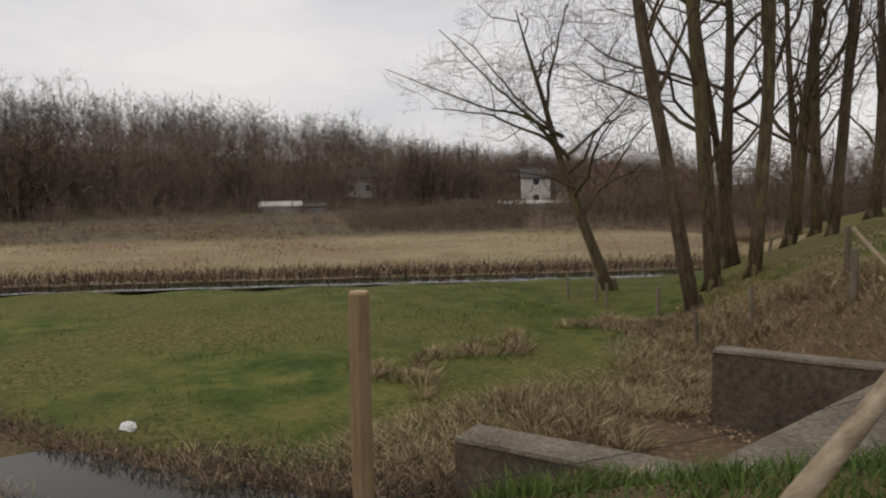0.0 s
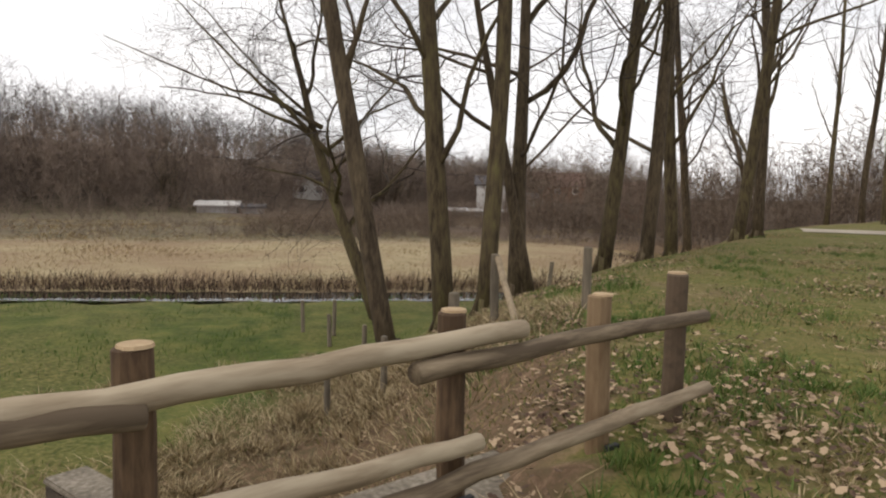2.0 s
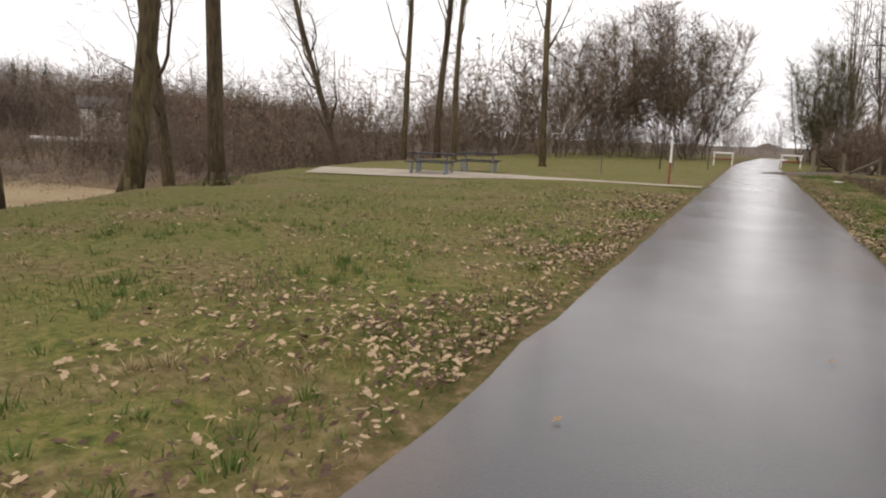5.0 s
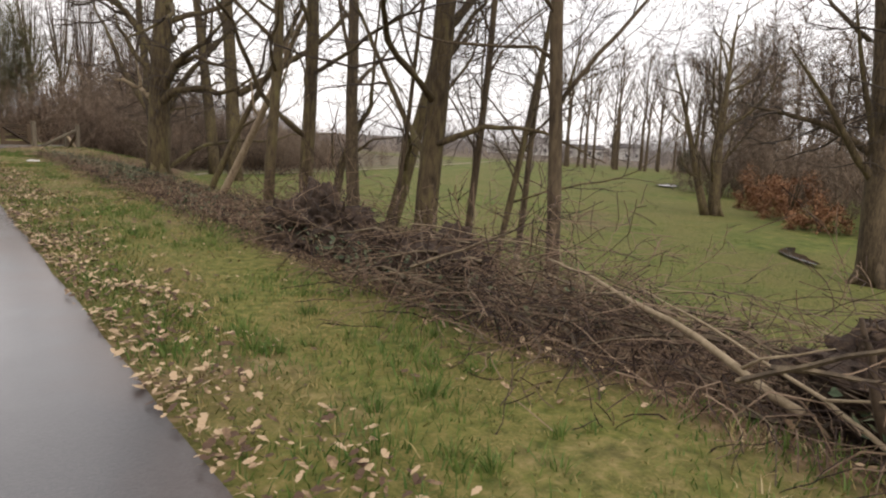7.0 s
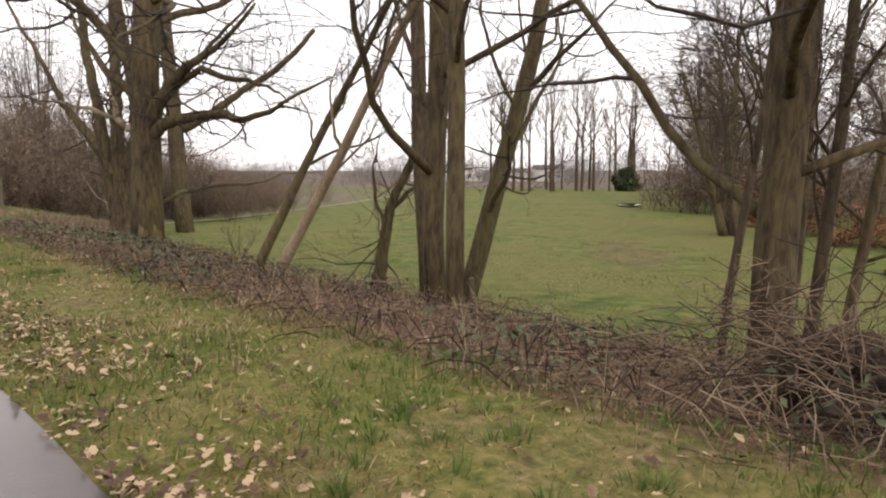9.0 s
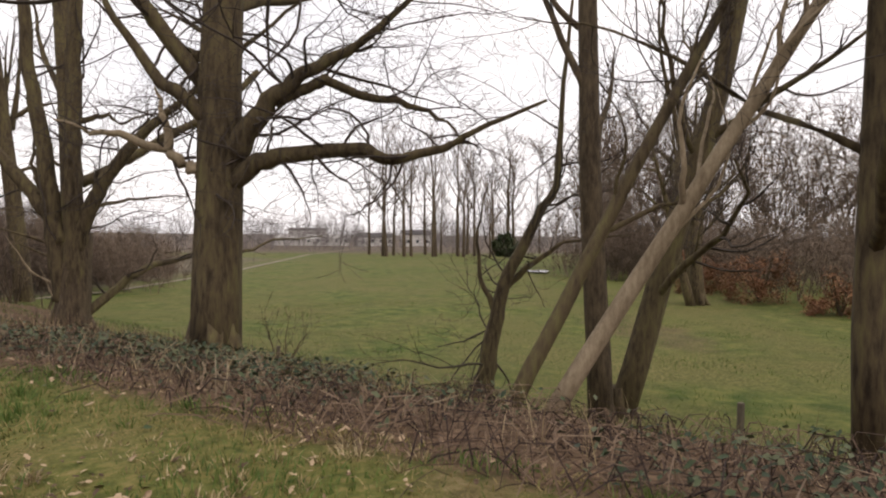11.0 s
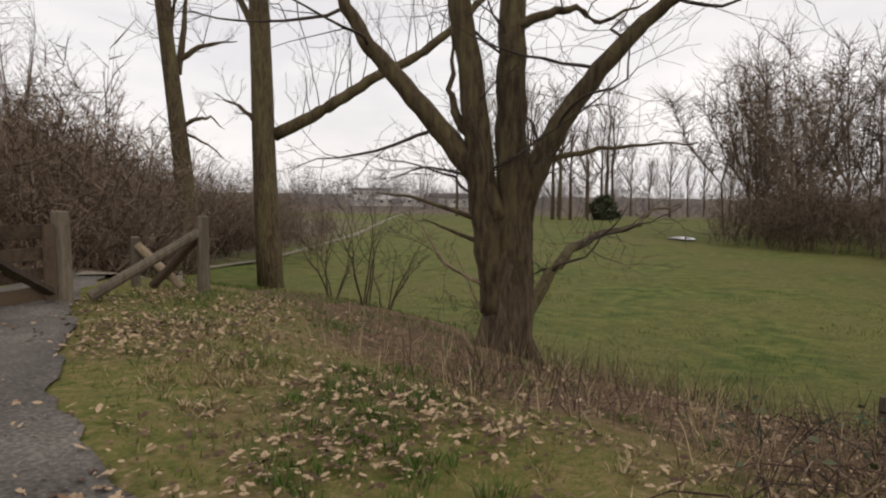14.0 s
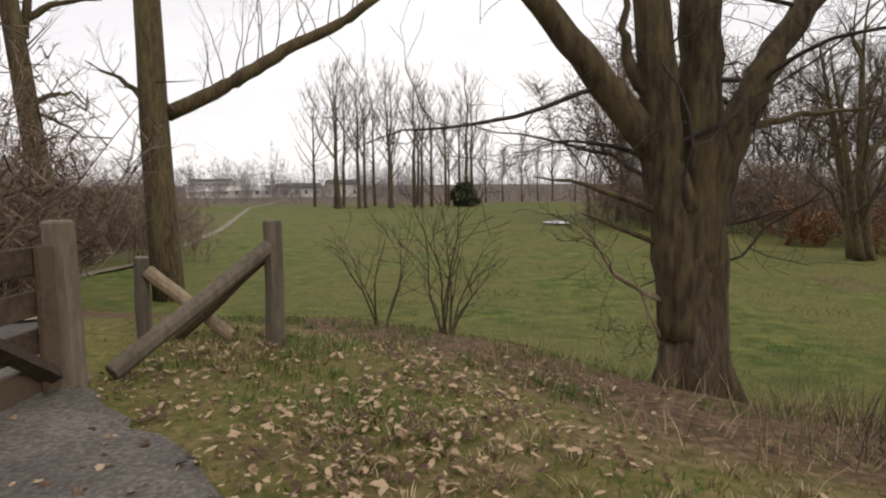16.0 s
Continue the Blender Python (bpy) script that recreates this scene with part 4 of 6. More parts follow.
hedge = [q for q in hedge if q[0] - 1 < 0.75 * (q[1] - 27)]
far_wood("hedge", "dense brown hedge beside the gate", hedge[::2], TWIG_FAR, 11, stems=2, dense=100, wide=1.1, low=(0.05, 0.2), fine=0.7)
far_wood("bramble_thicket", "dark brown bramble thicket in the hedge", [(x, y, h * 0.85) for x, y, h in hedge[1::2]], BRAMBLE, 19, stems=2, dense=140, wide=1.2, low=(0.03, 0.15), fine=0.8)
bank_hedge = []
for _ in range(420):
    x = rng.uniform(7, 30)
    y = lerp_table(x, TRACK_LINE) + 2.5 + rng.uniform(0, 9)
    bank_hedge.append((x, y, rng.uniform(0.5, 1.0) * lerp_table(x, ((7, 5.2), (17, 4.8), (23, 3.2), (30, 2.2)))))
far_wood("bank_hedge", "brown hedge on the bank beside the meadow track", bank_hedge[::2], TWIG_FAR, 36, stems=2, dense=100, wide=1.1, low=(0.05, 0.2), fine=0.75)
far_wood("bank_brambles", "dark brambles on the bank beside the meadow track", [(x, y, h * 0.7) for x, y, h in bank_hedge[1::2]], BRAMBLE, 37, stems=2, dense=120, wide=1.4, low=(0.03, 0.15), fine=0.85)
slim_row = [(6.5 + i * 0.8 + rng.uniform(-0.5, 0.5), 62 + rng.uniform(-4, 10), rng.uniform(13, 17)) for i in range(13)]
# slim row and end thicket are paled with the haze tint too
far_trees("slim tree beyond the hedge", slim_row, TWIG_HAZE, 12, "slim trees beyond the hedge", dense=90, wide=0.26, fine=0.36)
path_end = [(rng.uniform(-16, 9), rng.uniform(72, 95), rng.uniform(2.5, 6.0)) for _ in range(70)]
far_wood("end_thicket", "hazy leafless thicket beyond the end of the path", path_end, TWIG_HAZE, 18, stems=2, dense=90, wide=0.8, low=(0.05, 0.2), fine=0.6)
right_far = [(rng.uniform(95, 190), rng.uniform(-60, 150), rng.uniform(5, 9)) for _ in range(330)] + [(rng.uniform(20, 110), rng.uniform(110, 190), rng.uniform(4, 7)) for _ in range(160)]
for _ in range(420):
    a, d = radians(rng.uniform(20, 105)), rng.uniform(118, 175)
    right_far.append((math.sin(a) * d, 20 + math.cos(a) * d, rng.uniform(3.0, 6.5)))
right_far = [(x, y, h * (0.55 + 1.1 * max(0.0, 0.4 + noise.noise(Vector((x * 0.035, y * 0.035, 1)))))) for x, y, h in right_far]
# far edge of the meadow, its twigs greyed by the painted haze
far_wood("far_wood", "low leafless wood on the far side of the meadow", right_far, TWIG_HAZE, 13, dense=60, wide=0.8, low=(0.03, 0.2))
clump = [(58.8, 37.2, 12), (57, 33, 11), (60, 30, 12), (62, 34, 13), (55, 35, 9), (64, 27, 12), (60, 22, 12), (66, 20, 12), (58, 16, 11), (63, 12, 12), (70, 8, 12), (56, 6, 10), (62, 0, 12), (50, 2, 9), (68, -8, 12), (60, -14, 11), (66, 30, 13), (72, 24, 13), (44, 10, 7), (49, 30, 8)]
clump = [(x, y, h * 1.3) for x, y, h in clump]
far_trees("leafless tree in a clump along the brook", clump, TWIG_FAR, 14, "trees along the brook", stems=2, dense=520, wide=0.62, low=(0.1, 0.3), fine=0.5)
BROOK_EDGE = ((-15, 26), (8, 25), (14, 26), (18, 30), (22, 36), (28, 41), (36, 45))
brookside = []
for _ in range(620):
    y = rng.uniform(-15, 36)
    brookside.append((lerp_table(y, BROOK_EDGE) + 2 + 26 * rng.random() ** 1.5, y, rng.uniform(2.0, 5.2)))
far_wood("brook_scrub", "brown scrub along the brook", brookside, TWIG_FAR, 15, stems=2, dense=105, wide=1.0, low=(0.05, 0.25), fine=0.85)

willow = []
for _ in range(210):
    turn, d = rng.uniform(13, 45), rng.uniform(27, 52)
    a = radians(turn)
    willow.append((0.5 + math.sin(a) * d, 25 + math.cos(a) * d, rng.uniform(0.6, 1.0) * lerp_table(turn, ((13, 8.5), (27, 8.0), (36, 5.0), (45, 2.8)))))
far_wood("willow_thicket", "leafless willow thicket behind the gate", willow, TWIG_FAR, 17, stems=3, dense=110, wide=0.75, low=(0.05, 0.2), fine=0.6)

# poplars across the meadow: straight trunks, steep limbs, thin crowns
def poplar(x, y, h, seed):
    r = random.Random(seed)
    ob = thing("poplar", "tall slim bare poplar across the meadow", "tree", x, y, ground_z(x, y), group="poplars across the meadow")
    wood, twigs = Mesh(), Mesh()
    lean = Vector((r.gauss(0, 0.025), r.gauss(0, 0.025), 1))
    spine = [lean * (h * i / 8) + Vector((r.gauss(0, 0.1), r.gauss(0, 0.1), 0)) * (i / 4) - Vector((0, 0, 0.2 * (i == 0))) for i in range(9)]
    limbs = []
    wood.tube(spine, [0.26 * (h / 16) * (1 - 0.93 * i / 8) for i in range(9)], 6)
    fork = r.random() < 0.6
    n = r.randint(15, 21)
    for k in range(n):
        s = 0.30 + 0.64 * (k / n) + r.uniform(0, 0.03)
        i = min(7, int(s * 8))
        p = spine[i].lerp(spine[i + 1], s * 8 - i)
        a = r.uniform(0, 6.28)
        ln = h * ((0.36 if fork and k == 3 else 0.12) + 0.36 * (1 - s)) * r.uniform(0.7, 1.15)
        out = Vector((math.cos(a), math.sin(a), 0))
        mid = p + (out * r.uniform(0.45, 0.9) + Vector((0, 0, 0.85))) * ln * 0.5
        tip = mid + (out * r.uniform(0.2, 0.55) + Vector((0, 0, 0.95))) * ln * 0.5
        rr = 0.035 + 0.05 * (1 - s) + (0.05 if fork and k == 3 else 0)
        limb = Mesh()
        limb.tube([p, mid, tip], [rr, rr * 0.65, 0.012], 4, cap=False)
        limbs.append(limb)
        for q in range(15):
            u = r.uniform(0.2, 1.0)
            at = p.lerp(mid, u * 2) if u < 0.5 else mid.lerp(tip, u * 2 - 1)
            b = r.uniform(0, 6.28)
            e = at + Vector((math.cos(b) * r.uniform(0.2, 0.6), math.sin(b) * r.uniform(0.2, 0.6), r.uniform(0.5, 1.0))) * r.uniform(0.6, 1.7)
            twigs.tube([at, at.lerp(e, 0.5) + Vector((math.cos(b), math.sin(b), 0)) * 0.08, e], [0.018, 0.014, 0.006], 3, cap=False)
    part("trunk", wood, BARK, ob)
    for limb in limbs:
        part("limb", limb, BARK, ob)
    tagged(part("crown", twigs, TWIG_FAR, ob), kind="stuff")


rng = random.Random(15)
for i in range(19):
    back_row = rng.uniform(3, 9) if i % 3 == 0 else 0
    poplar(74.5 + 16 * i / 18 + rng.uniform(-1.0, 1.0) + back_row, 75 - 16 * i / 18 + rng.uniform(-1.0, 1.0) + back_row * 0.62, rng.uniform(15.5, 19.0) if i not in (9, 14) else 11.0, 300 + i)
for i in range(7):
    poplar(112 + 2.6 * i + rng.uniform(-1, 1), 66 - 2.8 * i + rng.uniform(-1, 1), rng.uniform(9, 12.5), 340 + i)

# conifers on the skyline, the beech hedge, the dark evergreen bush
rng = random.Random(16)
spruces = [(-78 - rng.uniform(0, 22), 55 + i * 6 + rng.uniform(-3, 3), rng.uniform(7, 10)) for i in range(9)]
spruces += [(-100, -9.0, 4.5), (-101, -6.0, 5.0), (-99, -12.0, 5.2), (-80, 41.0, 8.0), (-84, 47.0, 8.5), (-79, 52.0, 8.0)]
for x, y, h in spruces:
    cf = thing("conifer", "dark conifer on the wooded skyline", "tree", x, y, ground_z(x, y) - 0.1, group="conifers on the skyline")
    m, t = Mesh(), Mesh()
    t.tube([Vector((0, 0, 0)), Vector((0, 0, h))], [0.14, 0.02], 5)
    for k in range(420):
        s = rng.uniform(0.1, 1.0)
        a = rng.uniform(0, 6.28)
        ln = (1 - s) * h * 0.2 * rng.uniform(0.6, 1.1) + 0.15
        p = Vector((0, 0, h * s))
        e = p + Vector((math.cos(a) * ln, math.sin(a) * ln, -ln * rng.uniform(0.1, 0.5)))
        o = Vector((-math.sin(a), math.cos(a), 0)) * ln * 0.3
        b = len(m.v)
        m.v += [p, p.lerp(e, 0.6) + o, e, p.lerp(e, 0.6) - o]
        m.f += [(b, b + 1, b + 2), (b, b + 2, b + 3)]
    part("trunk", t, BARK, cf)
    part("crown", m, CONIFER, cf)


def leafy_bush(name, label, x, y, w, h, mat, count, size, seed):
    rng = random.Random(seed)
    ob = thing(name, label, "bush", x, y, ground_z(x, y) - 0.05)
    m, t = Mesh(), Mesh()
    for k in range(9):
        a = rng.uniform(0, 6.28)
        t.tube([Vector((0, 0, 0)), Vector((math.cos(a) * w * 0.4, math.sin(a) * w * 0.4, h * 0.8))], [0.05, 0.01], 4)
    blobs = []
    for _ in range(34):
        a, s = rng.uniform(0, 6.28), math.sqrt(rng.random()) * 0.95
        blobs.append((math.cos(a) * s * w, math.sin(a) * s * w, rng.uniform(0.05, 0.95 - 0.62 * s * s) * h, rng.uniform(0.16, 0.38) * w))
    for k in range(count):
        bx, by, bz, br = rng.choice(blobs)
        d = Vector((rng.gauss(0, 1), rng.gauss(0, 1), rng.gauss(0, 1))).normalized() * br * rng.uniform(0.25, 1.25)
        m.leaf(Vector((bx, by, max(0.05, bz))) + d * 0.9, size, rng, 0.9)
    part("stem", t, BARK, ob)
    part("crown", m, mat, ob)


leafy_bush("beech_bush", "rusty beech bush keeping its dead leaves", 36.8, 23.4, 1.6, 3.2, BEECH, 6500, 0.05, 1)
leafy_bush("beech_bush", "rusty beech bush keeping its dead leaves", 33.0, 20.0, 1.5, 2.7, BEECH, 5500, 0.05, 2)
leafy_bush("beech_bush", "low rusty beech bush keeping its dead leaves", 29.0, 16.8, 1.2, 1.9, BEECH, 4000, 0.05, 4)
leafy_bush("evergreen_bush", "dark round evergreen under the poplars", 88.2, 60.2, 2.1, 3.7, IVY, 9000, 0.15, 5)


# ---- culvert and log fence ----
rng = random.Random(21)
culvert = thing("culvert", "mossy concrete culvert head with wing walls", "culvert", -2.0, -10.0, 0.0)
part("headwall", bevelled((-0.42, -2.5, -1.9), (0.5, 2.55, -0.2), CONCRETE, "headwall", 0.02), CONCRETE, culvert)
part("headwall_face", bevelled((-0.45, -2.48, -1.9), (-0.424, 2.53, -0.24), CONCRETE_DARK, "headwall_face", 0.006), CONCRETE_DARK, culvert, "dark brown concrete face")


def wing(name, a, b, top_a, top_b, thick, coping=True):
    """A wing wall of dark concrete under a pale, slightly wider coping."""
    body = slab(name, a, b, -1.95, -1.95, top_a - 0.035, top_b - 0.035, thick, CONCRETE_DARK, culvert)
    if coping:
        slab("coping", a, b, top_a - 0.04, top_b - 0.04, top_a, top_b, thick + 0.02, CONCRETE, body, "pale concrete coping")


def slab(name, a, b, low_a, low_b, top_a, top_b, thick, mat, parent, label=""):
    m = Mesh()
    d = Vector((b[0] - a[0], b[1] - a[1], 0)).normalized()
    o = Vector((-d.y, d.x, 0)) * thick / 2
    A, B = Vector((a[0], a[1], 0)), Vector((b[0], b[1], 0))
    la, lb = Vector((0, 0, low_a)), Vector((0, 0, low_b))
    m.v += [A - o + la, B - o + lb, B + o + lb, A + o + la, A - o + Vector((0, 0, top_a)), B - o + Vector((0, 0, top_b)), B + o + Vector((0, 0, top_b)), A + o + Vector((0, 0, top_a))]
    m.f += [(3, 2, 1, 0), (4, 5, 6, 7), (0, 1, 5, 4), (1, 2, 6, 5), (2, 3, 7, 6), (3, 0, 4, 7)]
    bm = bmesh.new()
    me = m.data(name, mat)
    bm.from_mesh(me)
    bmesh.ops.bevel(bm, geom=bm.edges[:], offset=0.012, segments=2, affect="EDGES")
    bm.to_mesh(me)
    bm.free()
    return part(name, me, mat, parent, label)


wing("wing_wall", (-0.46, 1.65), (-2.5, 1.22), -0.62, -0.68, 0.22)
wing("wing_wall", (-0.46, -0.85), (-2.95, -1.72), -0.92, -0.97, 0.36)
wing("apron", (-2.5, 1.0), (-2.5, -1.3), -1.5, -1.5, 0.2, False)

POSTS = [("A", -11.95, 0.62), ("B", -11.5, 0.61), ("C", -10.69, 0.60), ("D", -9.87, 0.57), ("E", -9.06, 0.57), ("F", -8.18, 0.56), ("G", -7.48, 0.55), ("H", -7.0, 0.6)]
fence = thing("log_fence", "rustic fence of round log rails on wooden posts", "fence", -1.84, -9.5, 0.0)
FX = -1.84
for tag, y, top in POSTS:
    dark = tag == "H"
    foot = -0.28 if y < -7.9 else -0.2
    if tag == "H":
        foot = -0.15
    px = 0.09 if tag == "A" else (0.05 if tag == "B" else 0.0)
    m = log_mesh([Vector((px, y + 9.5, foot)), Vector((px + rng.uniform(-0.01, 0.01), y + 9.5 + rng.uniform(-0.012, 0.012), top))], 0.045, 0.043, rng, 12, 5, 0.003)
    po = part("post", m, POST_DARK if dark else POST, fence, "dark rough post with the bark on" if dark else "", soft=False)
    cap_ = Mesh()
    cap_.tube([Vector((px, y + 9.5, top + 0.004)), Vector((px, y + 9.5, top + 0.012))], [0.04, 0.037], 12)
    part("sawn_top", cap_, END_WOOD, po)
    if tag in "CDEFG":
        br = Mesh()
        yy = y + 9.5
        br.box((0.05, yy - 0.012, -0.205), (0.22, yy + 0.012, -0.17))
        br.box((0.055, yy - 0.03, -0.205), (0.075, yy + 0.03, 0.02))
        b0 = len(br.v)
        br.v += [Vector((0.07, yy - 0.008, 0.0)), Vector((0.2, yy - 0.008, -0.18)), Vector((0.07, yy - 0.008, -0.18)), Vector((0.07, yy + 0.008, 0.0)), Vector((0.2, yy + 0.008, -0.18)), Vector((0.07, yy + 0.008, -0.18))]
        br.f += [(b0, b0 + 1, b0 + 2), (b0 + 5, b0 + 4, b0 + 3), (b0, b0 + 3, b0 + 4, b0 + 1)]
        part("bracket", br, STEEL, fence, "black steel foot bracket")


def rail(y0, z0, y1, z1, off, r=0.036, sag=0.0, mat=LOG):
    mid = Vector((off + rng.uniform(-0.02, 0.02), (y0 + y1) / 2 + 9.5, (z0 + z1) / 2 + sag))
    m = log_mesh([Vector((off, y0 + 9.5, z0)), mid, Vector((off, y1 + 9.5, z1))], r * 0.86, r * 0.74, rng, 9, 10, 0.009)
    part("rail", m, mat, fence, soft=True)


rail(-14.1, -0.15, -11.95, 0.54, 0.11, 0.042)
rail(-11.97, 0.465, -10.55, 0.465, 0.10, 0.042, 0.055)
rail(-10.83, 0.545, -9.8, 0.525, 0.10, 0.046)
rail(-10.15, 0.47, -9.08, 0.46, 0.12, 0.038, 0.02)
rail(-9.42, 0.495, -7.98, 0.505, 0.09, 0.04, -0.005)
rail(-8.4, 0.435, -6.97, 0.445, 0.11, 0.036)
rail(-11.6, 0.15, -10.62, 0.17, 0.10, 0.04)
rail(-10.83, 0.22, -9.3, 0.18, 0.11, 0.04, 0.015)
rail(-9.95, 0.10, -8.9, 0.16, 0.13, 0.036)
rail(-9.2, 0.22, -8.15, 0.19, 0.09, 0.037)
rail(-8.5, 0.10, -6.95, 0.155, 0.12, 0.036)

# lone posts of the wire fence, with the leaning prop
def stake(x, y, top, r, mat, lean=(0, 0), label="weathered wooden fence post", depth=0.3, group="old fence posts"):
    z = ground_z(x, y)
    ob = thing("fence_post", label, "post", x, y, z, group=group)
    m = log_mesh([Vector((0, 0, -depth)), Vector((lean[0], lean[1], top))], r, r * 0.95, rng, 9, 5, 0.004)
    part("shaft", m, mat, ob)
    c = Mesh()
    c.tube([Vector((lean[0], lean[1], top + 0.003)), Vector((lean[0], lean[1], top + 0.009))], [r * 0.85, r * 0.8], 9)
    part("sawn_top", c, END_WOOD if mat is POST else POST_GREY, ob)
    return ob


stake(-2.44, -14.16, 0.69 - ground_z(-2.45, -14.18), 0.03, POST, label="new round wooden post with wire beside the stream", depth=0.9)
prop = stake(-4.58, -5.42, 0.62, 0.04, POST_GREY, label="corner post propped by a pale pole")
pm = log_mesh([Vector((0.06, -0.02, 0.6)), Vector((0.75, -0.42, 0.02))], 0.03, 0.028, rng, 8, 6, 0.004)
part("prop", pm, BARK_PALE, prop, "pale bare diagonal pole")
stake(-3.9, -5.0, 0.5, 0.04, POST_GREY)
stake(-4.2, -6.2, 0.62, 0.045, POST_GREY)
for x, y, h in ((-10.4, -4.3, 0.55), (-9.9, -4.0, 0.6), (-9.3, -4.4, 0.5), (-8.6, -1.9, 0.45), (-8.0, -4.6, 0.5), (-7.6, -1.4, 0.4), (-5.6, -5.9, 0.55), (-6.3, -6.1, 0.5)):
    stake(x, y, h, 0.035, POST_GREY, (rng.uniform(-0.06, 0.06), rng.uniform(-0.06, 0.06)))
wire = thing("fence_wire", "thin sagging fence wire beside the stream", "wire", -2.45, -14.18, 0.0)
for k, zz in enumerate((0.12, -0.12)):
    m = Mesh()
    m.tube([Vector((-2.6, -2.6, zz - 0.2)), Vector((0, 0.03, zz)), Vector((0.3, 1.4, zz - 0.05)), Vector((0.55, 2.3, zz))], [0.0018] * 4, 4)
    part("strand", m, STEEL, wire)
def crumple(name, rx, ry, rz, seed):
    """A crumpled bag: a flattened ball with sharp folds."""
    bm = bmesh.new()
    bmesh.ops.create_icosphere(bm, subdivisions=4, radius=1.0)
    for q in bm.verts:
        n1 = abs(noise.noise(q.co * 2.2 + Vector((seed, 0, 0)))) * 0.9 + abs(noise.noise(q.co * 6 + Vector((seed, 2, 0)))) * 0.45
        k = 1.15 - n1
        q.co = Vector((q.co.x * rx * k, q.co.y * ry * k, max(0.0, q.co.z * rz * k + rz * 0.6)))
    me = bpy.data.meshes.new(name)
    bm.to_mesh(me)
    bm.free()
    me.materials.append(WHITE)
    return me


# a scrap of white litter on the stream bank
lit = thing("litter_bag", "crumpled white plastic bag on the stream bank", "litter", -8.22, -13.51, ground_z(-8.22, -13.51))
part("bag", crumple("bag", 0.14, 0.08, 0.05, 3), WHITE, lit)

# ---- picnic place ----
def picnic_table(x, y, turn):
    ob = thing("picnic_table", "grey metal picnic table with dark slats on gravel", "table", x, y, ground_z(x, y) + 0.02, turn, group="picnic tables")
    for s in (-1, 1):
        m = Mesh()
        m.box((s * 0.36 - 0.02, -0.2, 0.0), (s * 0.36 + 0.02, 0.2, 0.04))
        m.box((s * 0.36 - 0.02, -0.03, 0.0), (s * 0.36 + 0.02, 0.03, 0.46))
        part("leg", m, BENCH_GREY, ob)
    for i in range(4):
        part("slat", bevelled((-0.55, -0.25 + i * 0.127, 0.46), (0.55, -0.14 + i * 0.127, 0.485), BENCH_SLAT, "slat", 0.006), BENCH_SLAT, ob)
    for s in (-1, 1):
        bn = thing("picnic_bench", "grey metal bench with dark slats beside the table", "bench", x, y, ground_z(x, y) + 0.02, turn, group="picnic benches")
        for i in range(2):
            part("slat", bevelled((-0.55, s * 0.5 - 0.1 + i * 0.11, 0.27), (0.55, s * 0.5 + i * 0.11, 0.295), BENCH_SLAT, "slat", 0.006), BENCH_SLAT, bn)
        for e in (-1, 1):
            m = Mesh()
            m.box((e * 0.4 - 0.02, s * 0.5 - 0.09, 0.0), (e * 0.4 + 0.02, s * 0.5 + 0.09, 0.27))
            part("leg", m, BENCH_GREY, bn)


picnic_table(-7.0, 13.6, 15)
picnic_table(-6.6, 15.6, 15)
# red and white marker pole, small posts by the path
mk = thing("marker_pole", "red and white marker pole beside the path", "pole", -1.75, 15.1, 0.0)
for z0, z1, mt in ((0.0, 0.28, RED), (0.28, 0.5, RED), (0.5, 0.95, WHITE)):
    m = Mesh()
    m.tube([Vector((0, 0, z0)), Vector((0, 0, z1))], [0.025, 0.025], 8)
    part("band", m, mt, mk, "red band" if mt is RED else "white band")
for x, y, h, mt in ((-4.2, 19.5, 0.5, POST_GREY), (-2.4, 22.0, 0.45, POST_GREY), (-1.6, 26.5, 0.5, POST_GREY), (-3.1, 24.5, 0.6, POST_DARK)):
    stake(x, y, h, 0.03, mt, label="short weathered post beside the path", group="posts beside the path")
# barriers where the path meets the lane
for x, y in ((-1.35, 33.4), (1.55, 34.4)):
    bar = thing("path_barrier", "white metal barrier at the end of the path", "barrier", x, y, 0.0, group="barriers at the end of the path")
    for dx in (-0.4, 0.4):
        m = Mesh()
        m.tube([Vector((dx, 0, 0)), Vector((dx, 0, 0.6))], [0.03, 0.03], 8)
        part("upright", m, WHITE, bar)
    for zz in (0.3, 0.58):
        m = Mesh()
        m.tube([Vector((-0.45, 0, zz)), Vector((0.45, 0, zz))], [0.035, 0.035], 8)
        part("crossbar", m, RED if zz < 0.5 else WHITE, bar)

# ---- field gate and its braced posts ----
gate = thing("field_gate", "dark wooden field gate between stout posts", "gate", 2.18, 29.5, 0.0, math.degrees(math.atan2(0.35, 0.95)))
GW = 1.0
for k, (zz, hgt) in enumerate(((0.04, 0.12), (0.21, 0.11), (0.38, 0.11), (0.56, 0.12))):
    part("bar", bevelled((0.08, -0.02, zz), (GW - 0.02, 0.02, zz + hgt), POST_DARK, "bar", 0.006), POST_DARK, gate)
for xx in (0.08, GW - 0.16):
    part("stile", bevelled((xx, -0.045, 0.03), (xx + 0.12, -0.022, 0.68), POST_DARK, "stile", 0.006), POST_DARK, gate)
m = Mesh()
m.tube([Vector((0.14, -0.05, 0.58)), Vector((0.5, -0.05, 0.34)), Vector((GW - 0.1, -0.05, 0.1))], [0.042, 0.042, 0.042], 4)
part("diagonal", m, POST_DARK, gate)
gp = []
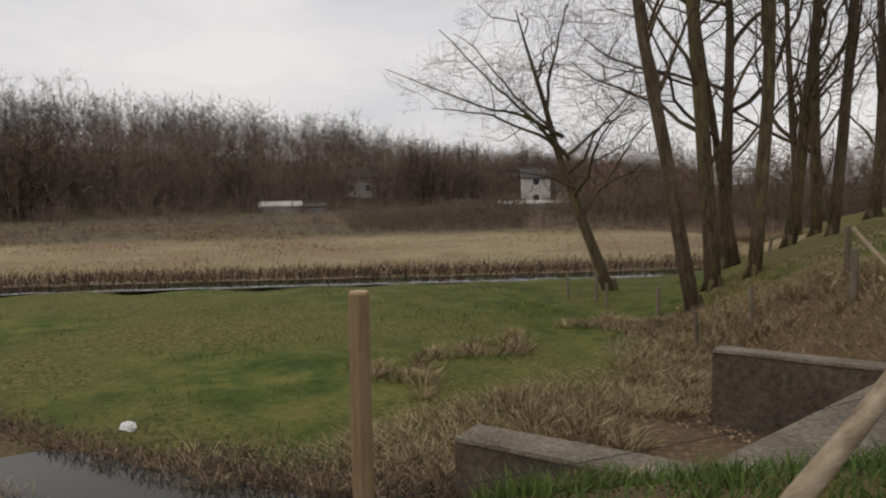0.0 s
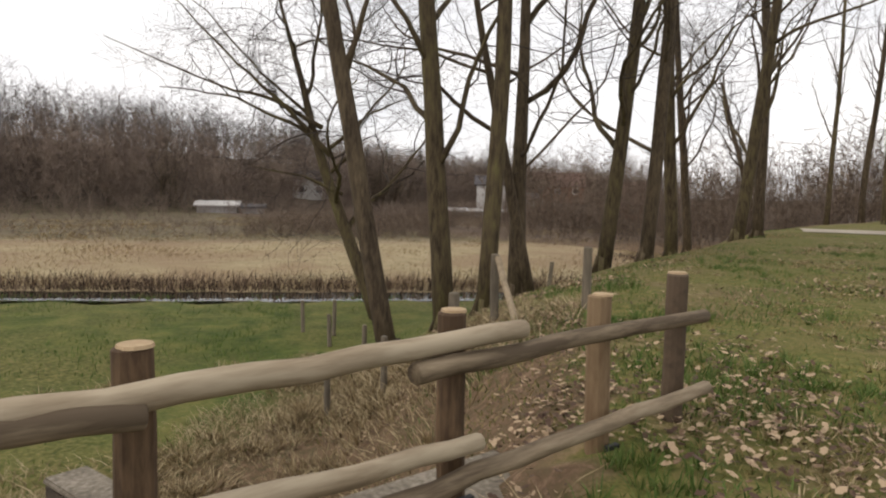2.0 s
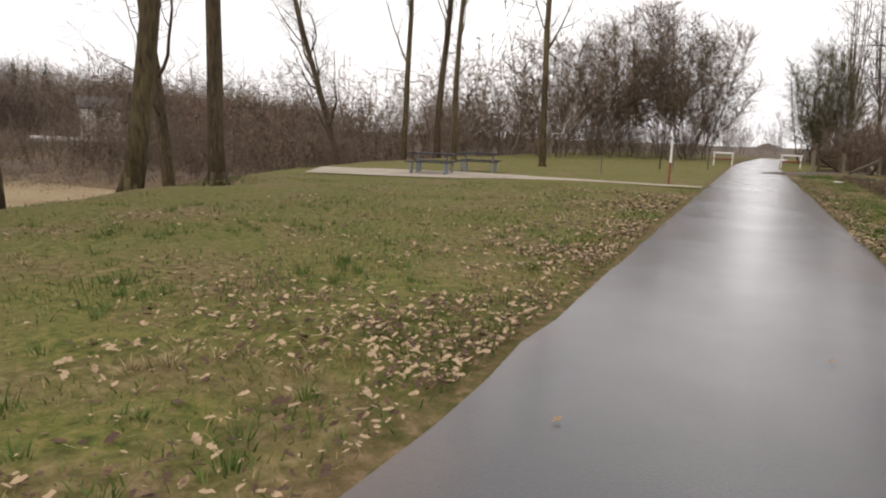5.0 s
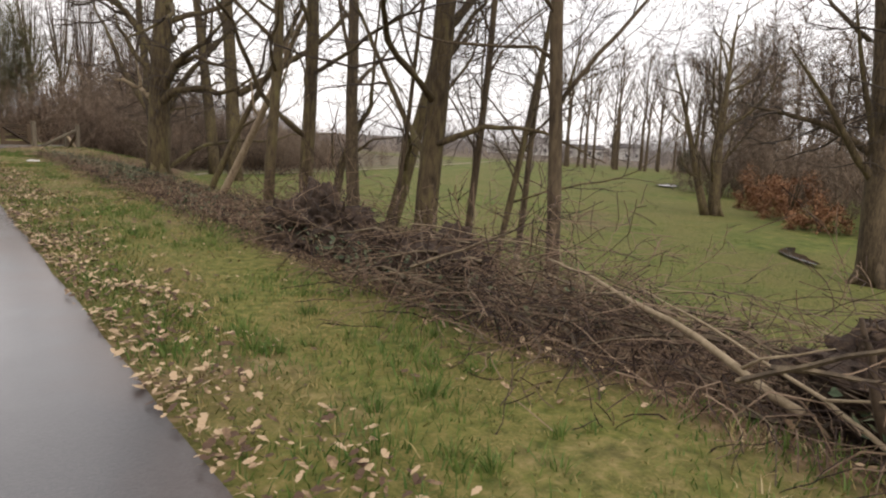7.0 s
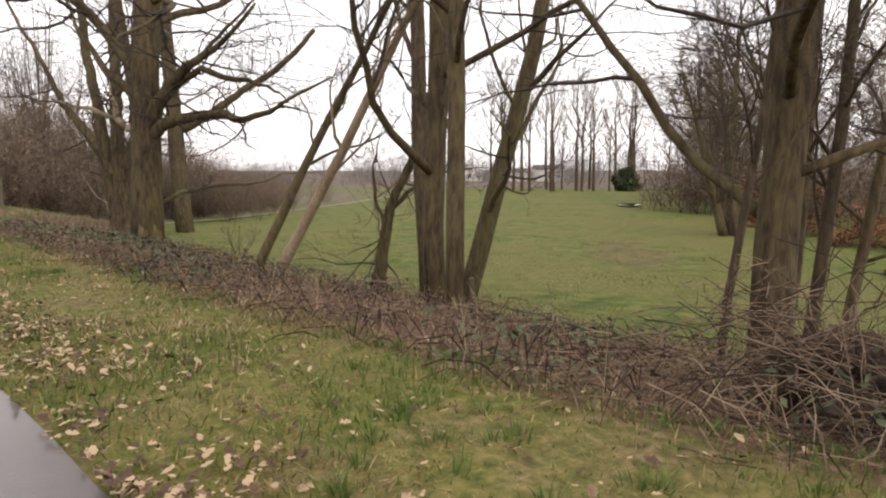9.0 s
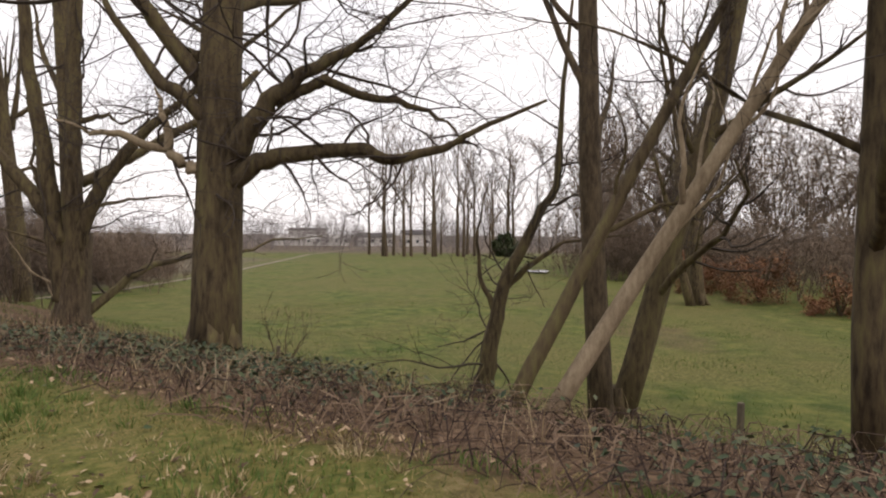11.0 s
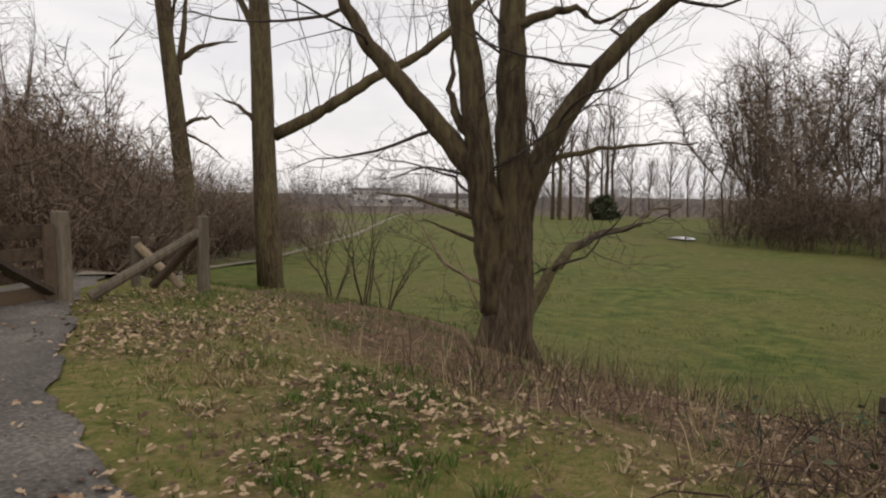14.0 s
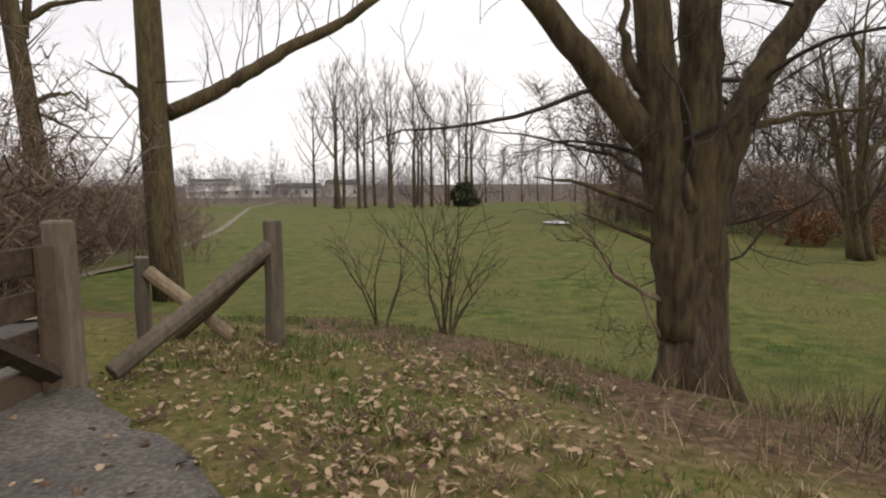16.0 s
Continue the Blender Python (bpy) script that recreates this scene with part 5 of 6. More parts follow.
for x, y, h, r in ((2.12, 29.46, 0.82, 0.07), (3.2, 29.86, 0.80, 0.075)):
    gp.append(stake(x, y, h, r, POST_GREY, (-0.03, 0.0), "stout square-cut gate post", group="gate posts"))
bp = stake(4.38, 29.56, 0.74, 0.062, POST_GREY, (-0.01, 0.0), "stout post held by long diagonal braces", group="gate posts")
br = Mesh()
m = log_mesh([Vector((0.02, 0.0, 0.62)), Vector((-0.99, 0.26, 0.03))], 0.048, 0.052, rng, 9, 6, 0.004)
part("brace", m, POST_GREY, bp, "long mossy diagonal brace")
m = log_mesh([Vector((0.0, 0.05, 0.55)), Vector((-0.18, 0.62, 0.02))], 0.045, 0.045, rng, 9, 6, 0.004)
part("brace", m, POST_DARK, bp, "dark short diagonal brace")
sp = stake(4.14, 30.4, 0.52, 0.05, POST_GREY, (0, 0), "short post with a pale leaning brace", group="gate posts")
m = log_mesh([Vector((0.0, -0.05, 0.44)), Vector((0.22, -0.5, 0.02))], 0.045, 0.042, rng, 9, 6, 0.004)
part("brace", m, BARK_PALE, sp, "pale freshly cut brace")
for x, y in ((6.9, 17.2), (6.0, 15.6), (7.8, 24.0), (6.3, 10.9)):
    stake(x, y, 0.4, 0.035, POST_GREY, (rng.uniform(-0.03, 0.03), 0), "short mossy fence post below the path", group="posts below the path")

# ---- houses and sheds across the valley ----
def house(x, y, w, d, h, roof_h, wall, roof, turn, label, name="house", floors=1):
    ob = thing(name, label, "house" if name == "house" else "shed", x, y, ground_z(x, y) - 0.2, turn)
    m = Mesh()
    m.box((-w / 2, -d / 2, 0), (w / 2, d / 2, h))
    b = len(m.v)
    m.v += [Vector((-w / 2, -d / 2, h)), Vector((-w / 2, d / 2, h)), Vector((-w / 2, 0, h + roof_h)), Vector((w / 2, -d / 2, h)), Vector((w / 2, d / 2, h)), Vector((w / 2, 0, h + roof_h))]
    m.f += [(b, b + 2, b + 1), (b + 3, b + 4, b + 5)]
    part("wall", m, wall, ob)
    for s in (-1, 1):
        t = Mesh()
        k = 0.3
        lo, hi = Vector((0, s * (d / 2 + k), h - roof_h * k / (d / 2))), Vector((0, 0, h + roof_h))
        nrm = Vector((0, 0, 0.15))
        e = Vector((w / 2 + 0.3, 0, 0))
        t.v += [lo - e, lo + e, hi + e, hi - e, lo - e + nrm, lo + e + nrm, hi + e + nrm, hi - e + nrm]
        t.f += [(0, 1, 2, 3), (7, 6, 5, 4), (0, 4, 5, 1), (1, 5, 6, 2), (2, 6, 7, 3), (3, 7, 4, 0)]
        part("roof", t, roof, ob)
    for f in range(floors):
        for i in range(max(1, int(w / 2.2))):
            cx = -w / 2 + (i + 0.5) * w / max(1, int(w / 2.2))
            zz = 0.9 + f * 2.0
            if zz + 0.9 > h:
                continue
            for s in (-1, 1):
                win = part("window", bevelled((cx - 0.45, s * d / 2 - 0.06, zz), (cx + 0.45, s * d / 2 + 0.06, zz + 0.95), WHITE, "window", 0.02), WHITE, ob)
                part("pane", bevelled((cx - 0.36, s * d / 2 - 0.075, zz + 0.08), (cx + 0.36, s * d / 2 + 0.075, zz + 0.87), PANE, "pane", 0.01), PANE, win)


house(-70.5, 16.5, 4.0, 2.4, 1.0, 0.35, SHED_WOOD, HOUSE_WALL, 62, "low grey board shed at the edge of the reeds", "shed")
house(-68.5, 19.5, 2.2, 2.0, 0.9, 0.25, SHED_WOOD, ROOF, 62, "low dark shed beside the reeds", "shed")
house(-80.7, 32.8, 4.5, 3.4, 2.8, 1.0, HOUSE_WALL, ROOF, 58, "white house half hidden in the wood", floors=1)
house(-86, 40, 4, 3.5, 2.6, 1.2, HOUSE_WALL, ROOF, 40, "small white house in the wood", floors=1)
house(-62.5, 48.5, 3.6, 3.4, 4.0, 1.0, HOUSE_WALL, ROOF, 48, "white two-storey house in front of the wood", floors=2)
house(-59.5, 51.5, 3.0, 2.6, 2.2, 0.7, HOUSE_WALL, ROOF, 48, "low white house beside a taller one", floors=1)
house(-72, 72, 8, 5, 4.2, 2.0, HOUSE_BRICK, ROOF_RED, 40, "brick house with a red tiled roof", floors=2)
house(-49, 49, 4, 2.6, 1.2, 0.4, SHED_WOOD, ROOF, 44, "low dark-roofed shed beside the scrub", "shed")
house(-60, 76, 6, 4, 3.2, 1.6, HOUSE_WALL, ROOF_RED, 36, "pale house with a red roof", floors=1)
house(-45, 54.5, 4, 3, 1.9, 1.1, HOUSE_BRICK, ROOF_RED, 30, "small brick house with a red roof", floors=1)
house(-56, 41, 7, 2.4, 0.8, 0.22, SHED_WOOD, HOUSE_WALL, 50, "long low shed with a pale roof by the reeds", "shed")
for hx, hy, hw, hh, hl, rf in ((132, 118, 9, 2.4, "pale farm building far across the valley", ROOF), (124, 127, 11, 1.8, "long low white farm building far across the valley", HOUSE_WALL), (138, 110, 7, 3.2, "white farmhouse far across the valley", ROOF), (118, 133, 8, 1.6, "low white barn far across the valley", HOUSE_WALL)):
    house(hx, hy, hw, 4.5, hh, 0.9, HOUSE_WALL, rf, -45, hl, floors=1)
house(200, 205, 15, 6, 2.6, 0.8, HOUSE_WALL, ROOF, -50, "long pale farm building far across the valley", floors=1)


# ---- brush heap and undergrowth along the right-hand bank ----
rng = random.Random(41)


def root_plate(x, y, w, h, seed):
    """An uprooted stump: a lumpy disc of soil with broken roots."""
    r = random.Random(seed)
    w, h = w * 1.05, h * 1.0
    ob = thing("root_plate", "uprooted dark tree stump with soil and broken roots", "stump", x, y, ground_z(x, y) - 0.05, r.uniform(-30, 30), group="uprooted stumps")
    bm = bmesh.new()
    bmesh.ops.create_icosphere(bm, subdivisions=5, radius=1.0)
    for q in bm.verts:
        n1 = noise.noise(q.co * 1.6 + Vector((seed, 0, 0))) * 0.35 + noise.noise(q.co * 4.5 + Vector((seed, 3, 0))) * 0.22 + noise.noise(q.co * 11 + Vector((seed, 5, 0))) * 0.13 + noise.noise(q.co * 27 + Vector((seed, 5, 0))) * 0.05
        q.co = Vector((q.co.x * w * (0.62 + n1), q.co.y * w * (0.7 + n1), max(-0.05, q.co.z * h * (0.75 + n1) + h * 0.35)))
    me = bpy.data.meshes.new("soil")
    bm.to_mesh(me)
    bm.free()
    me.materials.append(SOIL)
    part("soil", me, SOIL, ob)
    fine = Mesh()
    for k in range(64):
        a, e = r.uniform(0, 6.28), r.uniform(-0.1, 1.4)
        d = Vector((math.cos(a) * math.cos(e), math.sin(a) * math.cos(e), math.sin(e)))
        p = Vector((d.x * w * 0.55, d.y * w * 0.55, h * 0.35 + d.z * h * 0.5))
        root = Mesh()
        grow(root, fine, p, d + Vector((r.gauss(0, 0.6), r.gauss(0, 0.6), r.gauss(-0.2, 0.5))), r.uniform(0.12, 0.42) * w * 1.2, r.uniform(0.005, 0.02), 2, r, dict(NORMAL, split=3, levels=3, kids=(0, 0, 4), bend=0.2, up=-0.05))
        part("root", root, POST_DARK, ob)
    tagged(part("root_hair", fine, BRAMBLE, ob), kind="stuff")


root_plate(3.08, 10.0, 0.66, 0.5, 1)
root_plate(3.3, 9.15, 0.46, 0.36, 2)
root_plate(3.25, 8.45, 0.5, 0.4, 7)
root_plate(3.3, 5.55, 0.6, 0.46, 3)
root_plate(3.25, 4.85, 0.6, 0.44, 4)
root_plate(3.6, 11.3, 0.42, 0.36, 5)
root_plate(3.4, 3.6, 0.45, 0.36, 6)


def branch_pile(x, y, length, count, heading, seed, high):
    """Cut branches thrown together, mostly along one direction."""
    r = random.Random(seed)
    ob = thing("brush_heap", "tangled heap of cut branches and twigs", "brush heap", x, y, ground_z(x, y), heading, group="brush heaps")
    twigs = Mesh()
    for k in range(count):
        s = r.uniform(-0.5, 0.5)
        p = Vector((r.gauss(0, 0.32), s * length, 0.04 + abs(r.gauss(0, 1)) * high * 0.6 * (1 - 1.2 * abs(s) ** 2)))
        d = Vector((r.gauss(0, 0.35), r.choice((-1, 1)), r.gauss(0.02, 0.16)))
        stick = Mesh()
        grow(stick, twigs, p, d, r.uniform(0.4, 1.3), 0.003 + 0.011 * r.random() ** 3, 2, r, dict(NORMAL, split=3, levels=4, kids=(0, 0, 7, 4), bend=0.11, up=-0.03))
        bare = k % 14 == 0
        part("branch", stick, BARK_PALE if bare else BRUSH, ob, "pale barkless branch" if bare else "")
    tagged(part("twig_tangle", twigs, BRAMBLE, ob), kind="stuff")


branch_pile(3.05, 7.0, 2.8, 120, 6, 1, 0.34)
branch_pile(3.3, 3.9, 2.0, 40, -5, 2, 0.22)
branch_pile(3.1, 8.6, 2.2, 60, 3, 3, 0.24)
branch_pile(3.5, 11.4, 2.4, 60, 8, 4, 0.24)
branch_pile(3.4, 2.0, 3.0, 60, 0, 5, 0.22)


def dead_wood(name, label, material_, limbs):
    """Loose dead wood: (points, radius) for each limb of one piece."""
    r = random.Random(len(label))
    x, y, z = limbs[0][0][0]
    ob = thing(name, label, "branch", x, y, z)
    for pts, rad in limbs:
        m = Mesh()
        way = [Vector((a - x, b - y, c - z)) for a, b, c in pts]
        fine = []
        for p, q in zip(way, way[1:]):
            fine += [p.lerp(q, k / 4) + Vector([r.uniform(-1, 1) * rad * 0.4 for _ in range(3)]) for k in range(4)]
        fine.append(way[-1])
        m.tube(fine, [rad * (1 - 0.7 * k / (len(fine) - 1)) for k in range(len(fine))], 7)
        part("branch", m, material_, ob, soft=True)


dead_wood("fallen_branch", "pale barkless branch lying on the brush heap", BARK_PALE, (
    (((2.84, 5.85, 0.05), (2.88, 6.3, 0.2), (2.98, 6.9, 0.31), (3.04, 7.3, 0.34)), 0.02),
    (((2.86, 6.1, 0.14), (2.8, 6.0, 0.22), (2.9, 5.8, 0.3)), 0.009)))
dead_wood("fallen_branch", "long pale forked branch lying across the brush heap", BARK_PALE, (
    (((2.78, 5.5, 0.02), (2.86, 5.8, 0.12), (2.95, 6.3, 0.24), (3.1, 6.8, 0.3)), 0.011),
    (((2.86, 5.8, 0.12), (2.8, 5.6, 0.2), (2.82, 5.35, 0.22)), 0.007)))
dead_wood("broken_root", "dark broken root standing up from the heap", POST_DARK, (
    (((2.9, 5.55, -0.12), (2.82, 5.64, 0.2), (2.78, 5.7, 0.45)), 0.026),))
sticks = random.Random(77)
for k in range(26):
    x, y = 3.15 + sticks.gauss(0, 0.22), 19.7 + sticks.gauss(0, 0.5)
    a, ln, z = sticks.uniform(0, 6.28), sticks.uniform(0.12, 0.34), ground_z(x, y)
    stick = Mesh()
    stick.tube([Vector((0, 0, 0.0)), Vector((math.cos(a) * ln * 0.5, math.sin(a) * ln * 0.5, sticks.uniform(0.08, 0.2))), Vector((math.cos(a) * ln, math.sin(a) * ln, sticks.uniform(0.05, 0.26)))], [0.006, 0.005, 0.002], 5)
    st = thing("dry_stick", "pale dry stick among the brambles", "stick", x, y, z, group="dry sticks among the brambles")
    part("shaft", stick, BARK_PALE, st, soft=True)


def strip_point(y0, y1, lo, hi, rng):
    y = rng.uniform(y0, y1)
    e = lerp_table(y, RIGHT_EDGE)
    x = e + rng.uniform(lo, hi)
    return x, y


# brambles: arching stems and dark leaves
m, lf = Mesh(), Mesh()
for k in range(5200):
    x, y = strip_point(1.0, 24.3, -0.1, 2.2 if rng.random() < 0.8 else 3.6, rng)
    z = ground_z(x, y)
    a = rng.uniform(0, 6.28)
    ln, up = rng.uniform(0.12, 0.5), rng.uniform(0.03, 0.21)
    d = Vector((math.cos(a), math.sin(a), 0)) * ln
    p = Vector((x, y, z - 0.02))
    r = rng.uniform(0.002, 0.005)
    m.tube([p, p + d * 0.35 + Vector((0, 0, up)), p + d * 0.75 + Vector((0, 0, up * 0.9)), p + d + Vector((0, 0, up * 0.35))], [r, r, r * 0.8, r * 0.5], 3, cap=False)
for k in range(3200):
    x, y = strip_point(21.5, 26.6, 0.5, 4.6, rng)
    if noise.noise(Vector((x * 0.8, y * 0.8, 22))) < rng.uniform(-0.5, 0.3):
        continue
    p = Vector((x, y, ground_z(x, y) - 0.02))
    top = p + Vector((rng.gauss(0, 0.08), rng.gauss(0, 0.08), 0.06 + 0.3 * rng.random() ** 2))
    m.tube([p, p.lerp(top, 0.5) + Vector((rng.gauss(0, 0.02), rng.gauss(0, 0.02), 0)), top], [0.003, 0.0025, 0.001], 3, cap=False)
tagged(part("brambles", m, BRAMBLE), "tangle of brown bramble stems along the bank", "brambles", kind="stuff")
for k in range(11000):
    y = rng.uniform(1.0, 24.5)
    x = lerp_table(y, RIGHT_EDGE) + abs(rng.gauss(0.15, 0.9))
    if noise.noise(Vector((x * 0.9, y * 0.7, 2))) + noise.noise(Vector((x * 2, y * 2, 7))) * 0.5 < rng.uniform(0.0, 0.35):
        continue
    lf.leaf(Vector((x, y, ground_z(x, y) + rng.uniform(0.02, 0.24))), rng.uniform(0.014, 0.03), rng, 0.8)
for k in range(2600):
    x, y = 3.9 + rng.gauss(0, 0.45), 21.0 + rng.gauss(0, 1.1)
    lf.leaf(Vector((x, y, ground_z(x, y) + rng.uniform(0.02, 0.22))), rng.uniform(0.014, 0.03), rng, 0.8)
tagged(part("bramble_leaves", lf, IVY), "dark green bramble leaves on the bank", "leaves", kind="stuff")

# dry stalks on the bank
m = Mesh()
for k in range(5000):
    x, y = strip_point(0, 27, 0.1, 4.2, rng)
    m.blade(Vector((x, y, ground_z(x, y) - 0.02)), 0.06 + 0.3 * rng.random() ** 2.5, rng.uniform(0.0015, 0.003), (rng.gauss(0, 0.09), rng.gauss(0, 0.09)), rng.uniform(0, 3.14))
for k in range(6000):
    x, y = strip_point(19.5, 28.5, 0.5, 4.6, rng)
    if noise.noise(Vector((x * 0.9, y * 0.9, 12))) < rng.uniform(-0.5, 0.3):
        continue
    m.blade(Vector((x, y, ground_z(x, y) - 0.02)), 0.05 + 0.28 * rng.random() ** 2, rng.uniform(0.0015, 0.003), (rng.gauss(0, 0.1), rng.gauss(0, 0.1)), rng.uniform(0, 3.14))
tagged(part("dry_stalks", m, STRAW), "thin dry stalks on the bank", "stalks", kind="stuff")

# ---- grass of the verges ----
m, g2 = Mesh(), Mesh()
rng = random.Random(51)
for k in range(165000):
    if rng.random() < 0.4:
        y = rng.uniform(0, 31)
        x = rng.uniform(1.05, lerp_table(y, RIGHT_EDGE) + 0.3 + 2.4 * smooth(y, 22.5, 24.5))
        if 24.5 < y < 29.7 and x < lerp_table(y, ((24.5, 0.9), (25.4, 1.5), (27.4, 2.1), (29.7, 3.1))):
            continue
    else:
        y = rng.uniform(-13, 14)
        x = rng.uniform(lerp_table(y, LEFT_EDGE) - (3.0 if -8 < y < -3 else 1.0), -0.98)
        if -12.6 < y < -7.4 and x < -1.45:
            continue
        if x < -4 and rng.random() < 0.45:
            continue
    tuft = noise.noise(Vector((x * 1.3, y * 1.3, 9)))
    z = ground_z(x, y) - 0.01
    h = rng.uniform(0.015, 0.04) * (1.0 + max(0, tuft) * 1.8)
    (g2 if tuft > 0.06 and rng.random() < 0.8 else m).blade(Vector((x, y, z)), h, rng.uniform(0.002, 0.0045), (rng.gauss(0, 0.022), rng.gauss(0, 0.022)), rng.uniform(0, 3.14))
tagged(part("verge_grass", m, BLADE), "short worn olive grass on the verges", "grass", kind="stuff")
tagged(part("green_tufts", g2, BLADE_GREEN), "fresh green grass tufts on the verges", "grass", kind="stuff")

# longer green grass by the culvert and on the near bank
m = Mesh()
for k in range(15000):
    if k < 6500:
        y = rng.uniform(-13.6, -12.0)
        x = rng.uniform(-2.75, -1.2)
    else:
        y = rng.uniform(-7.6, -3.0)
        x = lerp_table(y, LEFT_EDGE) - rng.uniform(-1.6, 2.2)
        if x > -1.1 or noise.noise(Vector((x * 0.9, y * 0.9, 6))) < 0.1:
            continue
    tuft = noise.noise(Vector((x * 2.2, y * 2.2, 4)))
    if tuft < rng.uniform(-0.45, 0.2):
        continue
    m.blade(Vector((x, y, ground_z(x, y) - 0.02)), rng.uniform(0.04, 0.10) * (1 + max(0, tuft)), rng.uniform(0.0025, 0.005), (rng.gauss(0, 0.045), rng.gauss(0, 0.045)), rng.uniform(0, 3.14))
tagged(part("long_grass", m, BLADE_GREEN), "longer green grass at the edge of the bank", "grass", kind="stuff")

# green tufts on the knoll by the gate and along the brush
m = Mesh()
for k in range(22000):
    if k < 12000:
        y = rng.uniform(26.6, 30.5)
        x = rng.uniform(lerp_table(y, ((24.5, 1.2), (25.4, 1.8), (27.4, 2.4), (29.7, 3.6))), 6.2)
    else:
        y = rng.uniform(1.5, 22)
        x = rng.uniform(1.1, 2.75)
    tuft = noise.noise(Vector((x * 1.9, y * 1.9, 14)))
    if tuft < rng.uniform(0.05, 0.4):
        continue
    m.blade(Vector((x, y, ground_z(x, y) - 0.015)), rng.uniform(0.03, 0.075) * (1 + max(0, tuft)), rng.uniform(0.002, 0.004), (rng.gauss(0, 0.04), rng.gauss(0, 0.04)), rng.uniform(0, 3.14))
tagged(part("knoll_tufts", m, BLADE_GREEN), "fresh green tufts among fallen leaves", "grass", kind="stuff")

# clumps of longer grass on the verges, fresh and dry
m, dry = Mesh(), Mesh()
for k in range(2600):
    u = rng.random()
    if u < 0.35:
        y = rng.uniform(1.0, 21)
        x = rng.uniform(1.15, 2.75)
    elif u < 0.65:
        y = rng.uniform(-8, 6)
        x = rng.uniform(max(-6.0, lerp_table(y, LEFT_EDGE)), -1.1)
    else:
        y = rng.uniform(22.5, 30.3)
        x = rng.uniform(lerp_table(y, ((22.5, 1.15), (24.5, 1.2), (25.4, 1.8), (27.4, 2.4), (29.7, 3.6))), lerp_table(y, RIGHT_EDGE) + 1.0)
    lush_here = noise.noise(Vector((x * 0.8, y * 0.8, 41)))
    if abs(lush_here) < rng.uniform(0.02, 0.28):
        continue
    heap = m if lush_here > 0 else dry
    for b in range(rng.randint(14, 34)):
        ang, rad = rng.uniform(0, 6.28), abs(rng.gauss(0, 0.035))
        px, py = x + math.cos(ang) * rad, y + math.sin(ang) * rad
        out = rng.uniform(0.01, 0.06)
        heap.blade(Vector((px, py, ground_z(px, py) - 0.01)), rng.uniform(0.03, 0.085) * (1.0 if heap is m else 0.7), rng.uniform(0.002, 0.004), (math.cos(ang) * out, math.sin(ang) * out), rng.uniform(0, 3.14))
tagged(part("fresh_clumps", m, BLADE_GREEN), "longer fresh green grass clumps on the verges", "grass", kind="stuff")
tagged(part("dry_clumps", dry, STRAW), "dry tan grass clumps on the verges", "grass", kind="stuff")

# brown grass along the stream
m = Mesh()
STREAM = ((11.2, -3.3), (12.45, -4.4), (13.5, -5.7), (14.25, -7.3), (15.1, -9.5), (18.5, -12))
for k in range(16000):
    y = rng.uniform(-17, -11.0)
    x = lerp_table(-y, STREAM) - 0.55 - abs(rng.gauss(0, 0.75))
    m.blade(Vector((x, y, ground_z(x, y) - 0.02)), rng.uniform(0.03, 0.13), rng.uniform(0.003, 0.007), (rng.gauss(0, 0.08), rng.gauss(0, 0.08)), rng.uniform(0, 3.14))
tagged(part("stream_grass", m, BRAMBLE), "brown dead grass along the stream", "grass", kind="stuff")

# tufts in the meadows
m = Mesh()
for k in range(70000):
    if rng.random() < 0.6:
        x, y = rng.uniform(5.5, 24), rng.uniform(6, 36)
        if x < lerp_table(y, RIGHT_EDGE) + 2.4:
            continue
    else:
        y = rng.uniform(-16, 2)
        x = rng.uniform(river_x(y) + 0.8, lerp_table(y, LEFT_EDGE) - 3.2)
    tuft = noise.noise(Vector((x * 0.6, y * 0.6, 3))) + 0.6 * noise.noise(Vector((x * 2.3, y * 2.3, 1)))
    if tuft < rng.uniform(-0.2, 0.5):
        continue
    m.blade(Vector((x, y, ground_z(x, y) - 0.02)), rng.uniform(0.03, 0.08) * (1 + max(0, tuft)), 0.006, (rng.gauss(0, 0.03), rng.gauss(0, 0.03)), rng.uniform(0, 3.14))
tagged(part("meadow_tufts", m, BLADE_GREEN), "green tufts in the wet meadows", "grass", kind="stuff")

# dry grass on the culvert bank and in the meadow edge
m = Mesh()
for k in range(70000):
    y = rng.uniform(-16, -4.8)
    e = lerp_table(y, LEFT_EDGE)
    x = e - rng.uniform(0.1, 5.2)
    if (-11.7 < y < -8.4 and x > -4.8) or (y < -11.9 and x > -3.0):
        continue
    if abs(x - lerp_table(-y, ((10, -2.6), (11.2, -3.3), (12.45, -4.4), (13.5, -5.7), (14.25, -7.3), (15.1, -9.5), (17.5, -14)))) < 0.9:
        continue
    if noise.noise(Vector((x * 0.7, y * 0.7, 2))) < rng.uniform(-0.5, 0.35):
        continue
    a = rng.gauss(0, 0.10)
    m.blade(Vector((x, y, ground_z(x, y) - 0.02)), rng.uniform(0.03, 0.14), rng.uniform(0.0025, 0.006), (rng.gauss(-0.05, 0.13), rng.gauss(-0.02, 0.13)), rng.uniform(0, 3.14))
